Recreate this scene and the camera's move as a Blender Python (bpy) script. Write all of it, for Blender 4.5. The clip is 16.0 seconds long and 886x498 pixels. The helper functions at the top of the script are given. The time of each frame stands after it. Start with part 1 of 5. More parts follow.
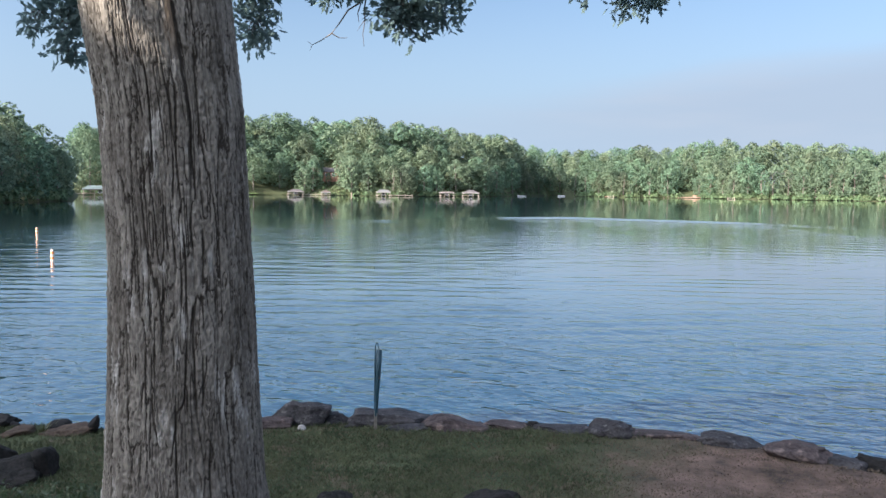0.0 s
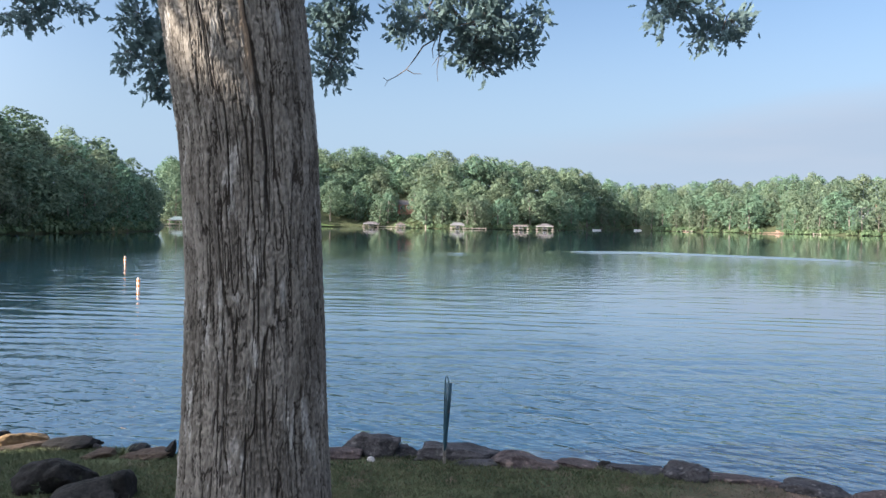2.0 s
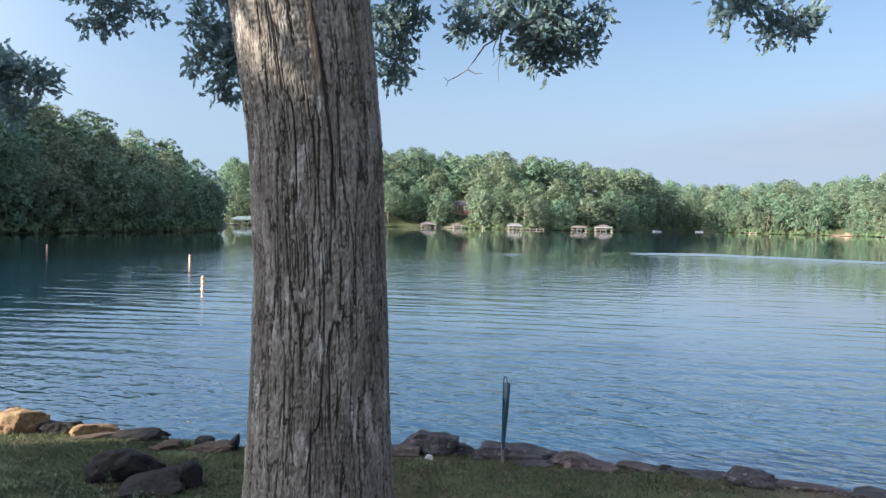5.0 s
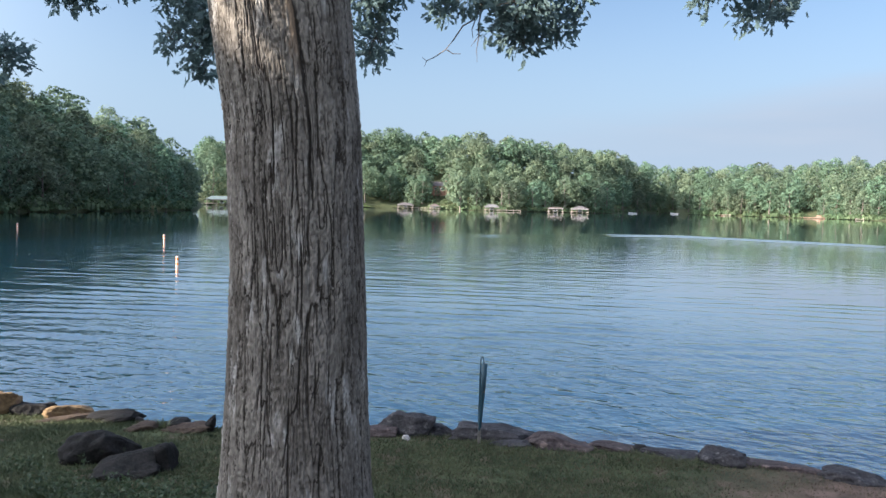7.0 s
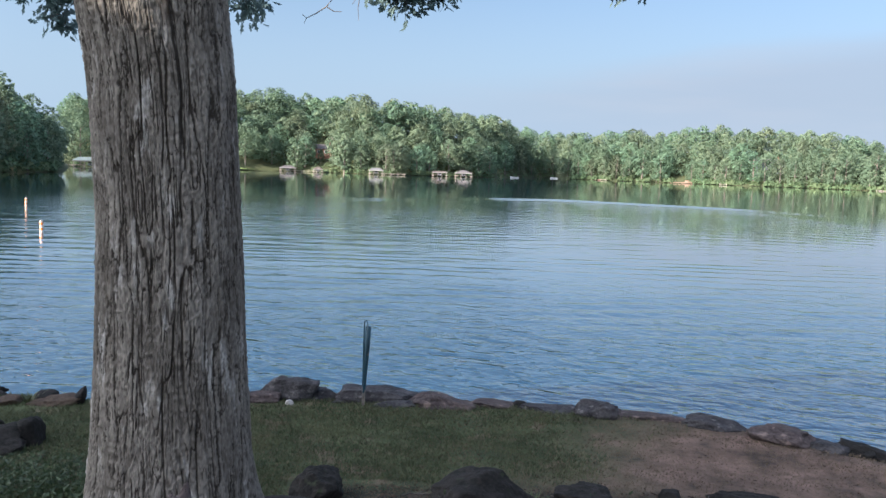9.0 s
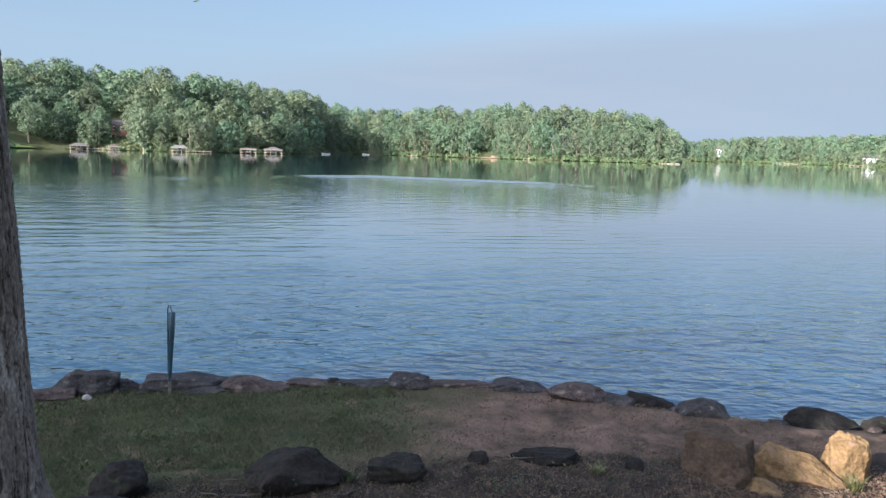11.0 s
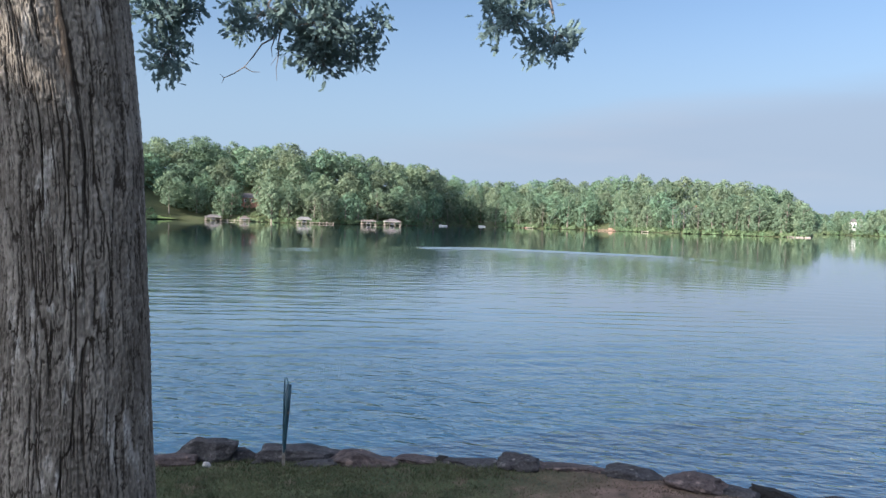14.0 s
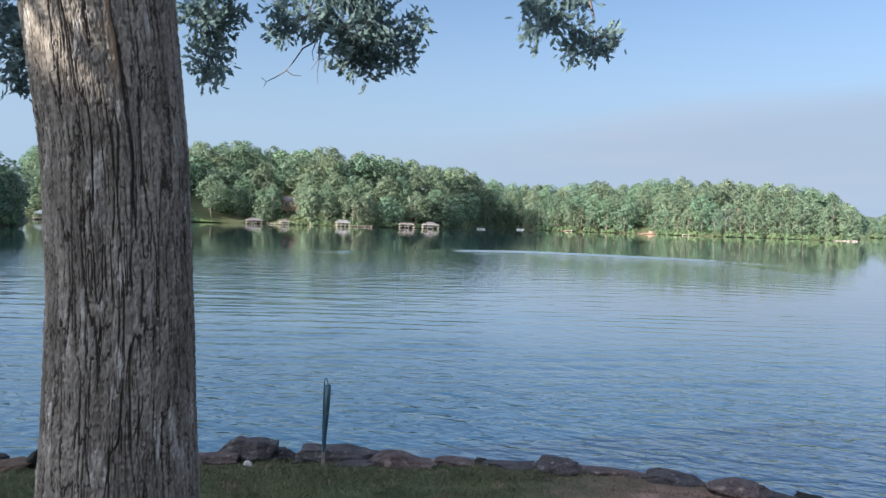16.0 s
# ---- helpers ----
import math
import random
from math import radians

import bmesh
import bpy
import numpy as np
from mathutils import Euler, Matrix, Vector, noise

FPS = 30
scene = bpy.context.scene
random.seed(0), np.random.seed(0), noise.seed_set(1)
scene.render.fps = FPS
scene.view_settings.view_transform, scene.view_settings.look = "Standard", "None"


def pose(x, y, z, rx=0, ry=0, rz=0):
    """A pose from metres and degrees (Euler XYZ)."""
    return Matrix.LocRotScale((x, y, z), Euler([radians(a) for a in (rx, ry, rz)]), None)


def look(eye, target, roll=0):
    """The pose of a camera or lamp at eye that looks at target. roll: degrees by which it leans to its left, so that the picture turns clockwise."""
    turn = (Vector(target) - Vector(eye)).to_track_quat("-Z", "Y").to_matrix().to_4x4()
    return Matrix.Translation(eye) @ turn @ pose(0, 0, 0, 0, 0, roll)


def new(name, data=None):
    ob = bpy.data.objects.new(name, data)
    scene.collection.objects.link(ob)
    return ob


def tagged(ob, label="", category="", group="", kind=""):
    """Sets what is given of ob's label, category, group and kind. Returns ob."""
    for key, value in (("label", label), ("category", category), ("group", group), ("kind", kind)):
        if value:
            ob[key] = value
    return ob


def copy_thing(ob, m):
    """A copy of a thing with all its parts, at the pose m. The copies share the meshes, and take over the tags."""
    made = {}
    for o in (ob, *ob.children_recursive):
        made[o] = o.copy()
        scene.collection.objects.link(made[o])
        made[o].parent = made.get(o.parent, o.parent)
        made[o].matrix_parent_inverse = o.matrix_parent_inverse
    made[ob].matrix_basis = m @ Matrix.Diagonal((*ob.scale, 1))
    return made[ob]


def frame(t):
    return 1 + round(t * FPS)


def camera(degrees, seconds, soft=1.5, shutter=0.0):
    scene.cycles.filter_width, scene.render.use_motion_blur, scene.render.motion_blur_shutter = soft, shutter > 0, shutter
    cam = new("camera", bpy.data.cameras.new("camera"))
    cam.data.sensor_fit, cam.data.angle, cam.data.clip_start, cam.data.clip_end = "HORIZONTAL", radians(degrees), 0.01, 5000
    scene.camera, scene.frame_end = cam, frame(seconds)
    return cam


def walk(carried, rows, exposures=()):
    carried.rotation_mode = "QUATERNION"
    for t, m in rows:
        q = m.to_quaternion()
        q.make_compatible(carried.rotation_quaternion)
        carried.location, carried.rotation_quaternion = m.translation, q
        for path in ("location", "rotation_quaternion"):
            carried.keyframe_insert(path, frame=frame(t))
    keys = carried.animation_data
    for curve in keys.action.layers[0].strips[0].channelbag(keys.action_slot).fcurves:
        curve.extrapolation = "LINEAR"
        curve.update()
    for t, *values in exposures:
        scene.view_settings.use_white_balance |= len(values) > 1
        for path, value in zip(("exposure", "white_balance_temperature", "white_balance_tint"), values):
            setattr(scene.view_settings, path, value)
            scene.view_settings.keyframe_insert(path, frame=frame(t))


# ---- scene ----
cam = camera(58.2, 16.0)
PATH = [
    (0, (0.421, 0.675, 3.76), (0.421, 2.669, 3.608), 0.6),
    (0.5, (0.42, 0.673, 3.767), (0.403, 2.669, 3.643), 0.7),
    (1, (0.424, 0.673, 3.766), (0.372, 2.67, 3.665), 0.7),
    (1.5, (0.438, 0.68, 3.768), (0.317, 2.675, 3.684), 0.8),
    (2, (0.444, 0.684, 3.765), (0.259, 2.674, 3.693), 1.0),
    (2.5, (0.455, 0.679, 3.765), (0.204, 2.663, 3.701), 1.3),
    (3, (0.462, 0.67, 3.756), (0.156, 2.646, 3.692), 1.2),
    (5.3, (0.413, 0.654, 3.752), (0.086, 2.626, 3.675), 1.2),
    (5.5, (0.411, 0.657, 3.754), (0.097, 2.631, 3.673), 1.2),
    (6, (0.409, 0.665, 3.754), (0.116, 2.641, 3.662), 1.4),
    (6.5, (0.407, 0.67, 3.754), (0.128, 2.647, 3.65), 1.5),
    (7, (0.407, 0.666, 3.756), (0.139, 2.644, 3.636), 1.5),
    (7.5, (0.409, 0.667, 3.753), (0.158, 2.647, 3.624), 1.5),
    (8, (0.411, 0.666, 3.753), (0.176, 2.647, 3.608), 1.5),
    (8.5, (0.414, 0.669, 3.747), (0.228, 2.652, 3.576), 1.5),
    (9, (0.425, 0.684, 3.741), (0.448, 2.674, 3.539), 1.9),
    (9.5, (0.438, 0.686, 3.735), (0.668, 2.66, 3.509), 2.1),
    (10, (0.464, 0.691, 3.731), (0.879, 2.632, 3.487), 1.9),
    (10.2, (0.472, 0.684, 3.728), (0.948, 2.611, 3.479), 1.8),
    (12.3, (0.523, 0.595, 3.812), (0.993, 2.525, 3.58), 1.0),
    (12.5, (0.53, 0.59, 3.813), (0.952, 2.533, 3.605), 1.1),
    (13, (0.529, 0.603, 3.83), (0.85, 2.572, 3.696), 1.5),
    (13.5, (0.529, 0.604, 3.841), (0.774, 2.587, 3.753), 1.7),
    (14, (0.529, 0.604, 3.841), (0.725, 2.593, 3.765), 1.7),
    (14.5, (0.521, 0.594, 3.833), (0.688, 2.586, 3.768), 1.8),
    (15, (0.519, 0.584, 3.829), (0.654, 2.578, 3.766), 1.8),
    (15.5, (0.519, 0.593, 3.831), (0.636, 2.589, 3.766), 1.8),
    (16, (0.517, 0.593, 3.827), (0.618, 2.589, 3.756), 1.7),
]
walk(cam, [(t, look(eye, target, roll)) for t, eye, target, roll in PATH], exposures=[(0.0, 1.96, 5830, 12), (7.5, 1.98, 5830, 12), (9.5, 1.92, 5830, 12), (12.5, 1.80, 5720, 12), (16.0, 1.83, 5720, 12)])

# ---- world, sun, exposure ----
SUN_DIR = Vector((-0.86, -0.42, 0.42)).normalized()
world = bpy.data.worlds.new("sky")
scene.world = world
world.use_nodes = True
wn, wl = world.node_tree.nodes, world.node_tree.links
wn.clear()
w_out, w_bg = wn.new("ShaderNodeOutputWorld"), wn.new("ShaderNodeBackground")
w_sky = wn.new("ShaderNodeTexSky")
w_sky.sky_type, w_sky.sun_disc = "NISHITA", False
w_sky.sun_elevation = math.asin(SUN_DIR.z)
w_sky.sun_rotation = math.atan2(SUN_DIR.x, SUN_DIR.y)
w_sky.air_density, w_sky.dust_density, w_sky.ozone_density = 1.0, 1.2, 1.6
w_tc, w_sep = wn.new("ShaderNodeTexCoord"), wn.new("ShaderNodeSeparateXYZ")
wl.new(w_tc.outputs["Generated"], w_sep.inputs[0])
# thin haze low over the lake, and a bank of high cloud with a soft, slanting edge
w_haze = wn.new("ShaderNodeMapRange")
w_haze.interpolation_type = "SMOOTHSTEP"
for i, v in ((1, 0.02), (2, 0.30), (3, 0.95), (4, 0.12)):
    w_haze.inputs[i].default_value = v
wl.new(w_sep.outputs["Z"], w_haze.inputs[0])
w_mix = wn.new("ShaderNodeMix")
w_mix.data_type = "RGBA"
wl.new(w_haze.outputs[0], w_mix.inputs[0])
# sky above the view scaled up, as added ambient light
w_lift, w_gain = wn.new("ShaderNodeMapRange"), wn.new("ShaderNodeVectorMath")
w_lift.interpolation_type, w_gain.operation = "SMOOTHSTEP", "SCALE"
for i, v in ((1, 0.42), (2, 0.85), (3, 0.665), (4, 1.7)):
    w_lift.inputs[i].default_value = v
wl.new(w_sep.outputs["Z"], w_lift.inputs[0])
wl.new(w_sky.outputs[0], w_gain.inputs[0])
wl.new(w_lift.outputs[0], w_gain.inputs["Scale"])
wl.new(w_gain.outputs[0], w_mix.inputs[6])
w_mix.inputs[7].default_value = (1.93, 2.43, 2.85, 1)
w_map = wn.new("ShaderNodeMapping")
w_map.inputs["Scale"].default_value = (1.3, 1.3, 9.0)
wl.new(w_tc.outputs["Generated"], w_map.inputs[0])
w_noise = wn.new("ShaderNodeTexNoise")
w_noise.inputs["Scale"].default_value, w_noise.inputs["Detail"].default_value = 1.6, 5
wl.new(w_map.outputs[0], w_noise.inputs[0])
w_slant = wn.new("ShaderNodeVectorMath")
w_slant.operation = "DOT_PRODUCT"
w_slant.inputs[1].default_value = (0.135, 0.0, -1.0)
wl.new(w_tc.outputs["Generated"], w_slant.inputs[0])
w_add = wn.new("ShaderNodeMath")
w_add.operation = "MULTIPLY_ADD"
w_add.inputs[1].default_value = 0.07
wl.new(w_noise.outputs[0], w_add.inputs[0])
wl.new(w_slant.outputs["Value"], w_add.inputs[2])
w_cl = wn.new("ShaderNodeMapRange")
w_cl.interpolation_type = "SMOOTHSTEP"
for i, v in ((1, -0.078), (2, -0.028), (3, 0.0), (4, 0.72)):
    w_cl.inputs[i].default_value = v
wl.new(w_add.outputs[0], w_cl.inputs[0])
w_thin, w_bank = wn.new("ShaderNodeMapRange"), wn.new("ShaderNodeMath")
w_thin.interpolation_type, w_bank.operation = "SMOOTHSTEP", "MULTIPLY"
for i, v in ((1, -0.25), (2, 0.40), (3, 0.12), (4, 1.0)):
    w_thin.inputs[i].default_value = v
wl.new(w_sep.outputs["X"], w_thin.inputs[0])
wl.new(w_cl.outputs[0], w_bank.inputs[0])
wl.new(w_thin.outputs[0], w_bank.inputs[1])
w_mix2 = wn.new("ShaderNodeMix")
w_mix2.data_type = "RGBA"
w_low, w_veil = wn.new("ShaderNodeMapRange"), wn.new("ShaderNodeMath")
w_low.interpolation_type, w_veil.operation = "SMOOTHSTEP", "MULTIPLY"
for i, v in ((1, 0.0), (2, 0.10), (3, 0.35), (4, 1.0)):
    w_low.inputs[i].default_value = v
wl.new(w_sep.outputs["Z"], w_low.inputs[0])
wl.new(w_bank.outputs[0], w_veil.inputs[0])
wl.new(w_low.outputs[0], w_veil.inputs[1])
wl.new(w_veil.outputs[0], w_mix2.inputs[0])
wl.new(w_mix.outputs[2], w_mix2.inputs[6])
w_puff, w_tone = wn.new("ShaderNodeMapRange"), wn.new("ShaderNodeMix")
w_puff.interpolation_type, w_tone.data_type = "SMOOTHSTEP", "RGBA"
w_puff.inputs[1].default_value, w_puff.inputs[2].default_value = 0.42, 0.66
wl.new(w_noise.outputs[0], w_puff.inputs[0])
wl.new(w_puff.outputs[0], w_tone.inputs[0])
w_tone.inputs[6].default_value, w_tone.inputs[7].default_value = (1.94, 2.17, 2.45, 1), (2.24, 2.32, 2.48, 1)
wl.new(w_tone.outputs[2], w_mix2.inputs[7])
# hazy glow added round the low sun, out of view, filling the shaded yard
w_dot, w_pow = wn.new("ShaderNodeVectorMath"), wn.new("ShaderNodeMath")
w_dot.operation, w_pow.operation = "DOT_PRODUCT", "POWER"
w_dot.inputs[1].default_value = SUN_DIR
w_pow.use_clamp = True
w_pow.inputs[1].default_value = 2.6
w_max = wn.new("ShaderNodeMath")
w_max.operation = "MAXIMUM"
w_max.inputs[1].default_value = 0.0
wl.new(w_tc.outputs["Generated"], w_dot.inputs[0])
wl.new(w_dot.outputs["Value"], w_max.inputs[0])
wl.new(w_max.outputs[0], w_pow.inputs[0])
w_mix3 = wn.new("ShaderNodeMix")
w_mix3.data_type = "RGBA"
wl.new(w_pow.outputs[0], w_mix3.inputs[0])
# eastern sky out of view, brightened to light the trunk's right side
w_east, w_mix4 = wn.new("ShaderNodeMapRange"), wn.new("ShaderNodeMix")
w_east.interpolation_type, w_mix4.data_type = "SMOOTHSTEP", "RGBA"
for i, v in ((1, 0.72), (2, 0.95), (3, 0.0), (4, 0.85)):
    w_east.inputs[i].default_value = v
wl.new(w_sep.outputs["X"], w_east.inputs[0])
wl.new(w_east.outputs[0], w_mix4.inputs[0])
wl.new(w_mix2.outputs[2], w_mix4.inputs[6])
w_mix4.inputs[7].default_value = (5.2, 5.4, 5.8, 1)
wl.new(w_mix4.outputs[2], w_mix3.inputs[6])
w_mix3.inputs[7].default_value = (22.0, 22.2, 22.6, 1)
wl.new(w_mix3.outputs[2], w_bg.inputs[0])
w_bg.inputs[1].default_value = 0.068
wl.new(w_bg.outputs[0], w_out.inputs[0])

sun = new("sun", bpy.data.lights.new("sun", "SUN"))
sun.data.energy, sun.data.angle, sun.data.color = 5.0, radians(0.6), (1.0, 0.88, 0.70)
sun.matrix_world = look(SUN_DIR * 60, (0, 0, 0))


# ---- materials ----
def material(name, dark, light, scale=3.0, rough=0.85, bump=0.02, detail=6.0, stretch=(1, 1, 1), fine=None, metal=0.0, spots=None, thin=0.0, vary=0.0):
    """Two scales of noise mix two colours; fine: the scale of the relief; spots: (colour, scale, amount); thin: light let through;
    vary: how far the pieces differ."""
    m = bpy.data.materials.new(name)
    m.use_nodes = True
    n, l = m.node_tree.nodes, m.node_tree.links
    n.clear()
    out, bsdf = n.new("ShaderNodeOutputMaterial"), n.new("ShaderNodeBsdfPrincipled")
    tc, mp = n.new("ShaderNodeTexCoord"), n.new("ShaderNodeMapping")
    mp.inputs["Scale"].default_value = stretch
    l.new(tc.outputs["Object"], mp.inputs[0])
    a, b = n.new("ShaderNodeTexNoise"), n.new("ShaderNodeTexNoise")
    a.inputs["Scale"].default_value, a.inputs["Detail"].default_value = scale, detail
    b.inputs["Scale"].default_value, b.inputs["Detail"].default_value = fine or scale * 9, 5
    for t in (a, b):
        l.new(mp.outputs[0], t.inputs[0])
    mix = n.new("ShaderNodeMath")
    mix.operation = "MULTIPLY_ADD"
    mix.inputs[1].default_value = 0.45
    l.new(b.outputs[0], mix.inputs[0])
    half = n.new("ShaderNodeMath")
    half.operation = "MULTIPLY"
    half.inputs[1].default_value = 0.55
    l.new(a.outputs[0], half.inputs[0])
    l.new(half.outputs[0], mix.inputs[2])
    ramp = n.new("ShaderNodeValToRGB")
    ramp.color_ramp.elements[0].position, ramp.color_ramp.elements[1].position = 0.34, 0.66
    ramp.color_ramp.elements[0].color, ramp.color_ramp.elements[1].color = (*dark, 1), (*light, 1)
    l.new(mix.outputs[0], ramp.inputs[0])
    colour = ramp.outputs[0]
    if spots:
        s = n.new("ShaderNodeTexNoise")
        s.inputs["Scale"].default_value, s.inputs["Detail"].default_value = spots[1], 4
        l.new(mp.outputs[0], s.inputs[0])
        r = n.new("ShaderNodeMapRange")
        r.inputs[1].default_value, r.inputs[2].default_value = 0.66 - 0.25 * spots[2], 0.74 - 0.25 * spots[2]
        l.new(s.outputs[0], r.inputs[0])
        x = n.new("ShaderNodeMix")
        x.data_type = "RGBA"
        l.new(r.outputs[0], x.inputs[0])
        l.new(colour, x.inputs[6])
        x.inputs[7].default_value = (*spots[0], 1)
        colour = x.outputs[2]
    if vary:
        info, attr, geo = n.new("ShaderNodeObjectInfo"), n.new("ShaderNodeAttribute"), n.new("ShaderNodeNewGeometry")
        attr.attribute_name = "tint"
        s1 = n.new("ShaderNodeMath")
        s1.operation = "ADD"
        l.new(info.outputs["Random"], s1.inputs[0])
        l.new(attr.outputs["Fac"], s1.inputs[1])
        fr = n.new("ShaderNodeMath")
        fr.operation = "FRACT"
        l.new(s1.outputs[0], fr.inputs[0])
        hue, val = n.new("ShaderNodeMapRange"), n.new("ShaderNodeMapRange")
        hue.inputs[3].default_value, hue.inputs[4].default_value = 0.5 - 0.06 * vary, 0.5 + 0.05 * vary
        val.inputs[3].default_value, val.inputs[4].default_value = 1 - 0.38 * vary, 1 + 0.10 * vary
        l.new(fr.outputs[0], hue.inputs[0])
        l.new(geo.outputs["Random Per Island"], val.inputs[0])
        hs = n.new("ShaderNodeHueSaturation")
        l.new(hue.outputs[0], hs.inputs["Hue"])
        each, both = n.new("ShaderNodeMath"), n.new("ShaderNodeMath")
        each.operation, both.operation = "PINGPONG", "MULTIPLY_ADD"
        each.inputs[1].default_value = 0.31
        l.new(fr.outputs[0], each.inputs[0])
        both.inputs[1].default_value = 1.9 * vary
        l.new(each.outputs[0], both.inputs[0])
        l.new(val.outputs[0], both.inputs[2])
        l.new(both.outputs[0], hs.inputs["Value"])
        l.new(colour, hs.inputs["Color"])
        colour = hs.outputs[0]
    l.new(colour, bsdf.inputs["Base Color"])
    bsdf.inputs["Roughness"].default_value, bsdf.inputs["Metallic"].default_value = rough, metal
    if rough > 0.6:
        bsdf.inputs["Specular IOR Level"].default_value = 0.2
    if bump:
        bp = n.new("ShaderNodeBump")
        bp.inputs["Distance"].default_value, bp.inputs["Strength"].default_value = bump, 0.8
        l.new(mix.outputs[0], bp.inputs["Height"])
        l.new(bp.outputs[0], bsdf.inputs["Normal"])
    if thin:
        tr, ms = n.new("ShaderNodeBsdfTranslucent"), n.new("ShaderNodeMixShader")
        l.new(colour, tr.inputs[0])
        ms.inputs[0].default_value = thin
        l.new(bsdf.outputs[0], ms.inputs[1])
        l.new(tr.outputs[0], ms.inputs[2])
        l.new(ms.outputs[0], out.inputs[0])
    else:
        l.new(bsdf.outputs[0], out.inputs[0])
    return m


def bark_material():
    """Grey plates over darker brown furrows, with pale lichen."""
    m = material("bark", (0.097, 0.083, 0.067), (0.270, 0.236, 0.199), scale=7.0, rough=0.95, bump=0.010, stretch=(1, 1, 0.25), fine=80, spots=((0.36, 0.33, 0.295), 13.0, 0.30))
    n, l = m.node_tree.nodes, m.node_tree.links
    bsdf = next(x for x in n if x.type == "BSDF_PRINCIPLED")
    src = bsdf.inputs["Base Color"].links[0].from_socket
    # the plate mask turns the furrows dark brown in the colour
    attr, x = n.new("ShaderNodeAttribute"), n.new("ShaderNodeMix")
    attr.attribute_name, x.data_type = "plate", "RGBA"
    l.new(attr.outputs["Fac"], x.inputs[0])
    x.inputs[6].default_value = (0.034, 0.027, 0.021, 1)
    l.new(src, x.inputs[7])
    peel, y = n.new("ShaderNodeAttribute"), n.new("ShaderNodeMix")
    peel.attribute_name, y.data_type = "peel", "RGBA"
    l.new(peel.outputs["Fac"], y.inputs[0])
    l.new(x.outputs[2], y.inputs[6])
    y.inputs[7].default_value = (0.215, 0.150, 0.098, 1)
    l.new(y.outputs[2], bsdf.inputs["Base Color"])
    return m


def water_material():
    m = bpy.data.materials.new("lake_water")
    m.use_nodes = True
    n, l = m.node_tree.nodes, m.node_tree.links
    bsdf = next(x for x in n if x.type == "BSDF_PRINCIPLED")
    bsdf.inputs["Base Color"].default_value = (0.003, 0.022, 0.042, 1)
    # IOR and coat raised beyond water's own, to brighten the mirrored sky
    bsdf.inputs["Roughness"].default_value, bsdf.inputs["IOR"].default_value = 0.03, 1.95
    bsdf.inputs["Coat Weight"].default_value, bsdf.inputs["Coat IOR"].default_value, bsdf.inputs["Coat Roughness"].default_value = 0.6, 1.33, 0.03
    tc = n.new("ShaderNodeTexCoord")
    # ripples lie roughly along the shore; long calm lanes between ruffled ones
    lane_map, lanes, lane_r = n.new("ShaderNodeMapping"), n.new("ShaderNodeTexNoise"), n.new("ShaderNodeMapRange")
    lane_map.inputs["Scale"].default_value = (0.012, 0.05, 1)
    lane_map.inputs["Rotation"].default_value = (0, 0, radians(8))
    lanes.inputs["Scale"].default_value, lanes.inputs["Detail"].default_value = 1.0, 3
    lane_r.inputs[1].default_value, lane_r.inputs[2].default_value, lane_r.inputs[3].default_value = 0.38, 0.62, 0.75
    l.new(tc.outputs["Object"], lane_map.inputs[0])
    l.new(lane_map.outputs[0], lanes.inputs[0])
    l.new(lanes.outputs[0], lane_r.inputs[0])
    # open water far out lies flatter than the ruffled water by the shore
    sep, off = n.new("ShaderNodeSeparateXYZ"), n.new("ShaderNodeMapRange")
    off.interpolation_type = "SMOOTHSTEP"
    for i, v in ((1, 11.0), (2, 36.0), (3, 1.0), (4, 0.03)):
        off.inputs[i].default_value = v
    l.new(tc.outputs["Object"], sep.inputs[0])
    l.new(sep.outputs["Y"], off.inputs[0])
    total = None
    for scale, turn, amount, stretch in ((1.6, -14, 0.066, 1.8), (3.4, -22, 0.052, 1.7), (8.0, -8, 0.014, 1.5)):
        mp, t, a = n.new("ShaderNodeMapping"), n.new("ShaderNodeTexNoise"), n.new("ShaderNodeMath")
        mp.inputs["Rotation"].default_value = (0, 0, radians(turn))
        mp.inputs["Scale"].default_value = (stretch, 1, 1)
        mp.vector_type = "TEXTURE"
        t.inputs["Scale"].default_value, t.inputs["Detail"].default_value, t.inputs["Distortion"].default_value = scale, 2, 0.4
        l.new(tc.outputs["Object"], mp.inputs[0])
        l.new(mp.outputs[0], t.inputs[0])
        a.operation = "MULTIPLY_ADD"
        a.inputs[1].default_value = amount
        l.new(t.outputs[0], a.inputs[0])
        if total:
            l.new(total, a.inputs[2])
        else:
            a.inputs[2].default_value = 0
        total = a.outputs[0]
    k1, k2, bp = n.new("ShaderNodeMath"), n.new("ShaderNodeMath"), n.new("ShaderNodeBump")
    k1.operation = k2.operation = "MULTIPLY"
    l.new(total, k1.inputs[0])
    l.new(lane_r.outputs[0], k1.inputs[1])
    l.new(k1.outputs[0], k2.inputs[0])
    l.new(off.outputs[0], k2.inputs[1])
    # long, broken ridges of a spent wake on the open water, stronger to the west
    mp, t, a = n.new("ShaderNodeMapping"), n.new("ShaderNodeTexNoise"), n.new("ShaderNodeMath")
    mp.vector_type = "TEXTURE"
    mp.inputs["Scale"].default_value, mp.inputs["Rotation"].default_value = (2.8, 1, 1), (0, 0, radians(1.5))
    t.inputs["Scale"].default_value, t.inputs["Detail"].default_value, t.inputs["Roughness"].default_value = 0.78, 3, 0.55
    l.new(tc.outputs["Object"], mp.inputs[0])
    l.new(mp.outputs[0], t.inputs[0])
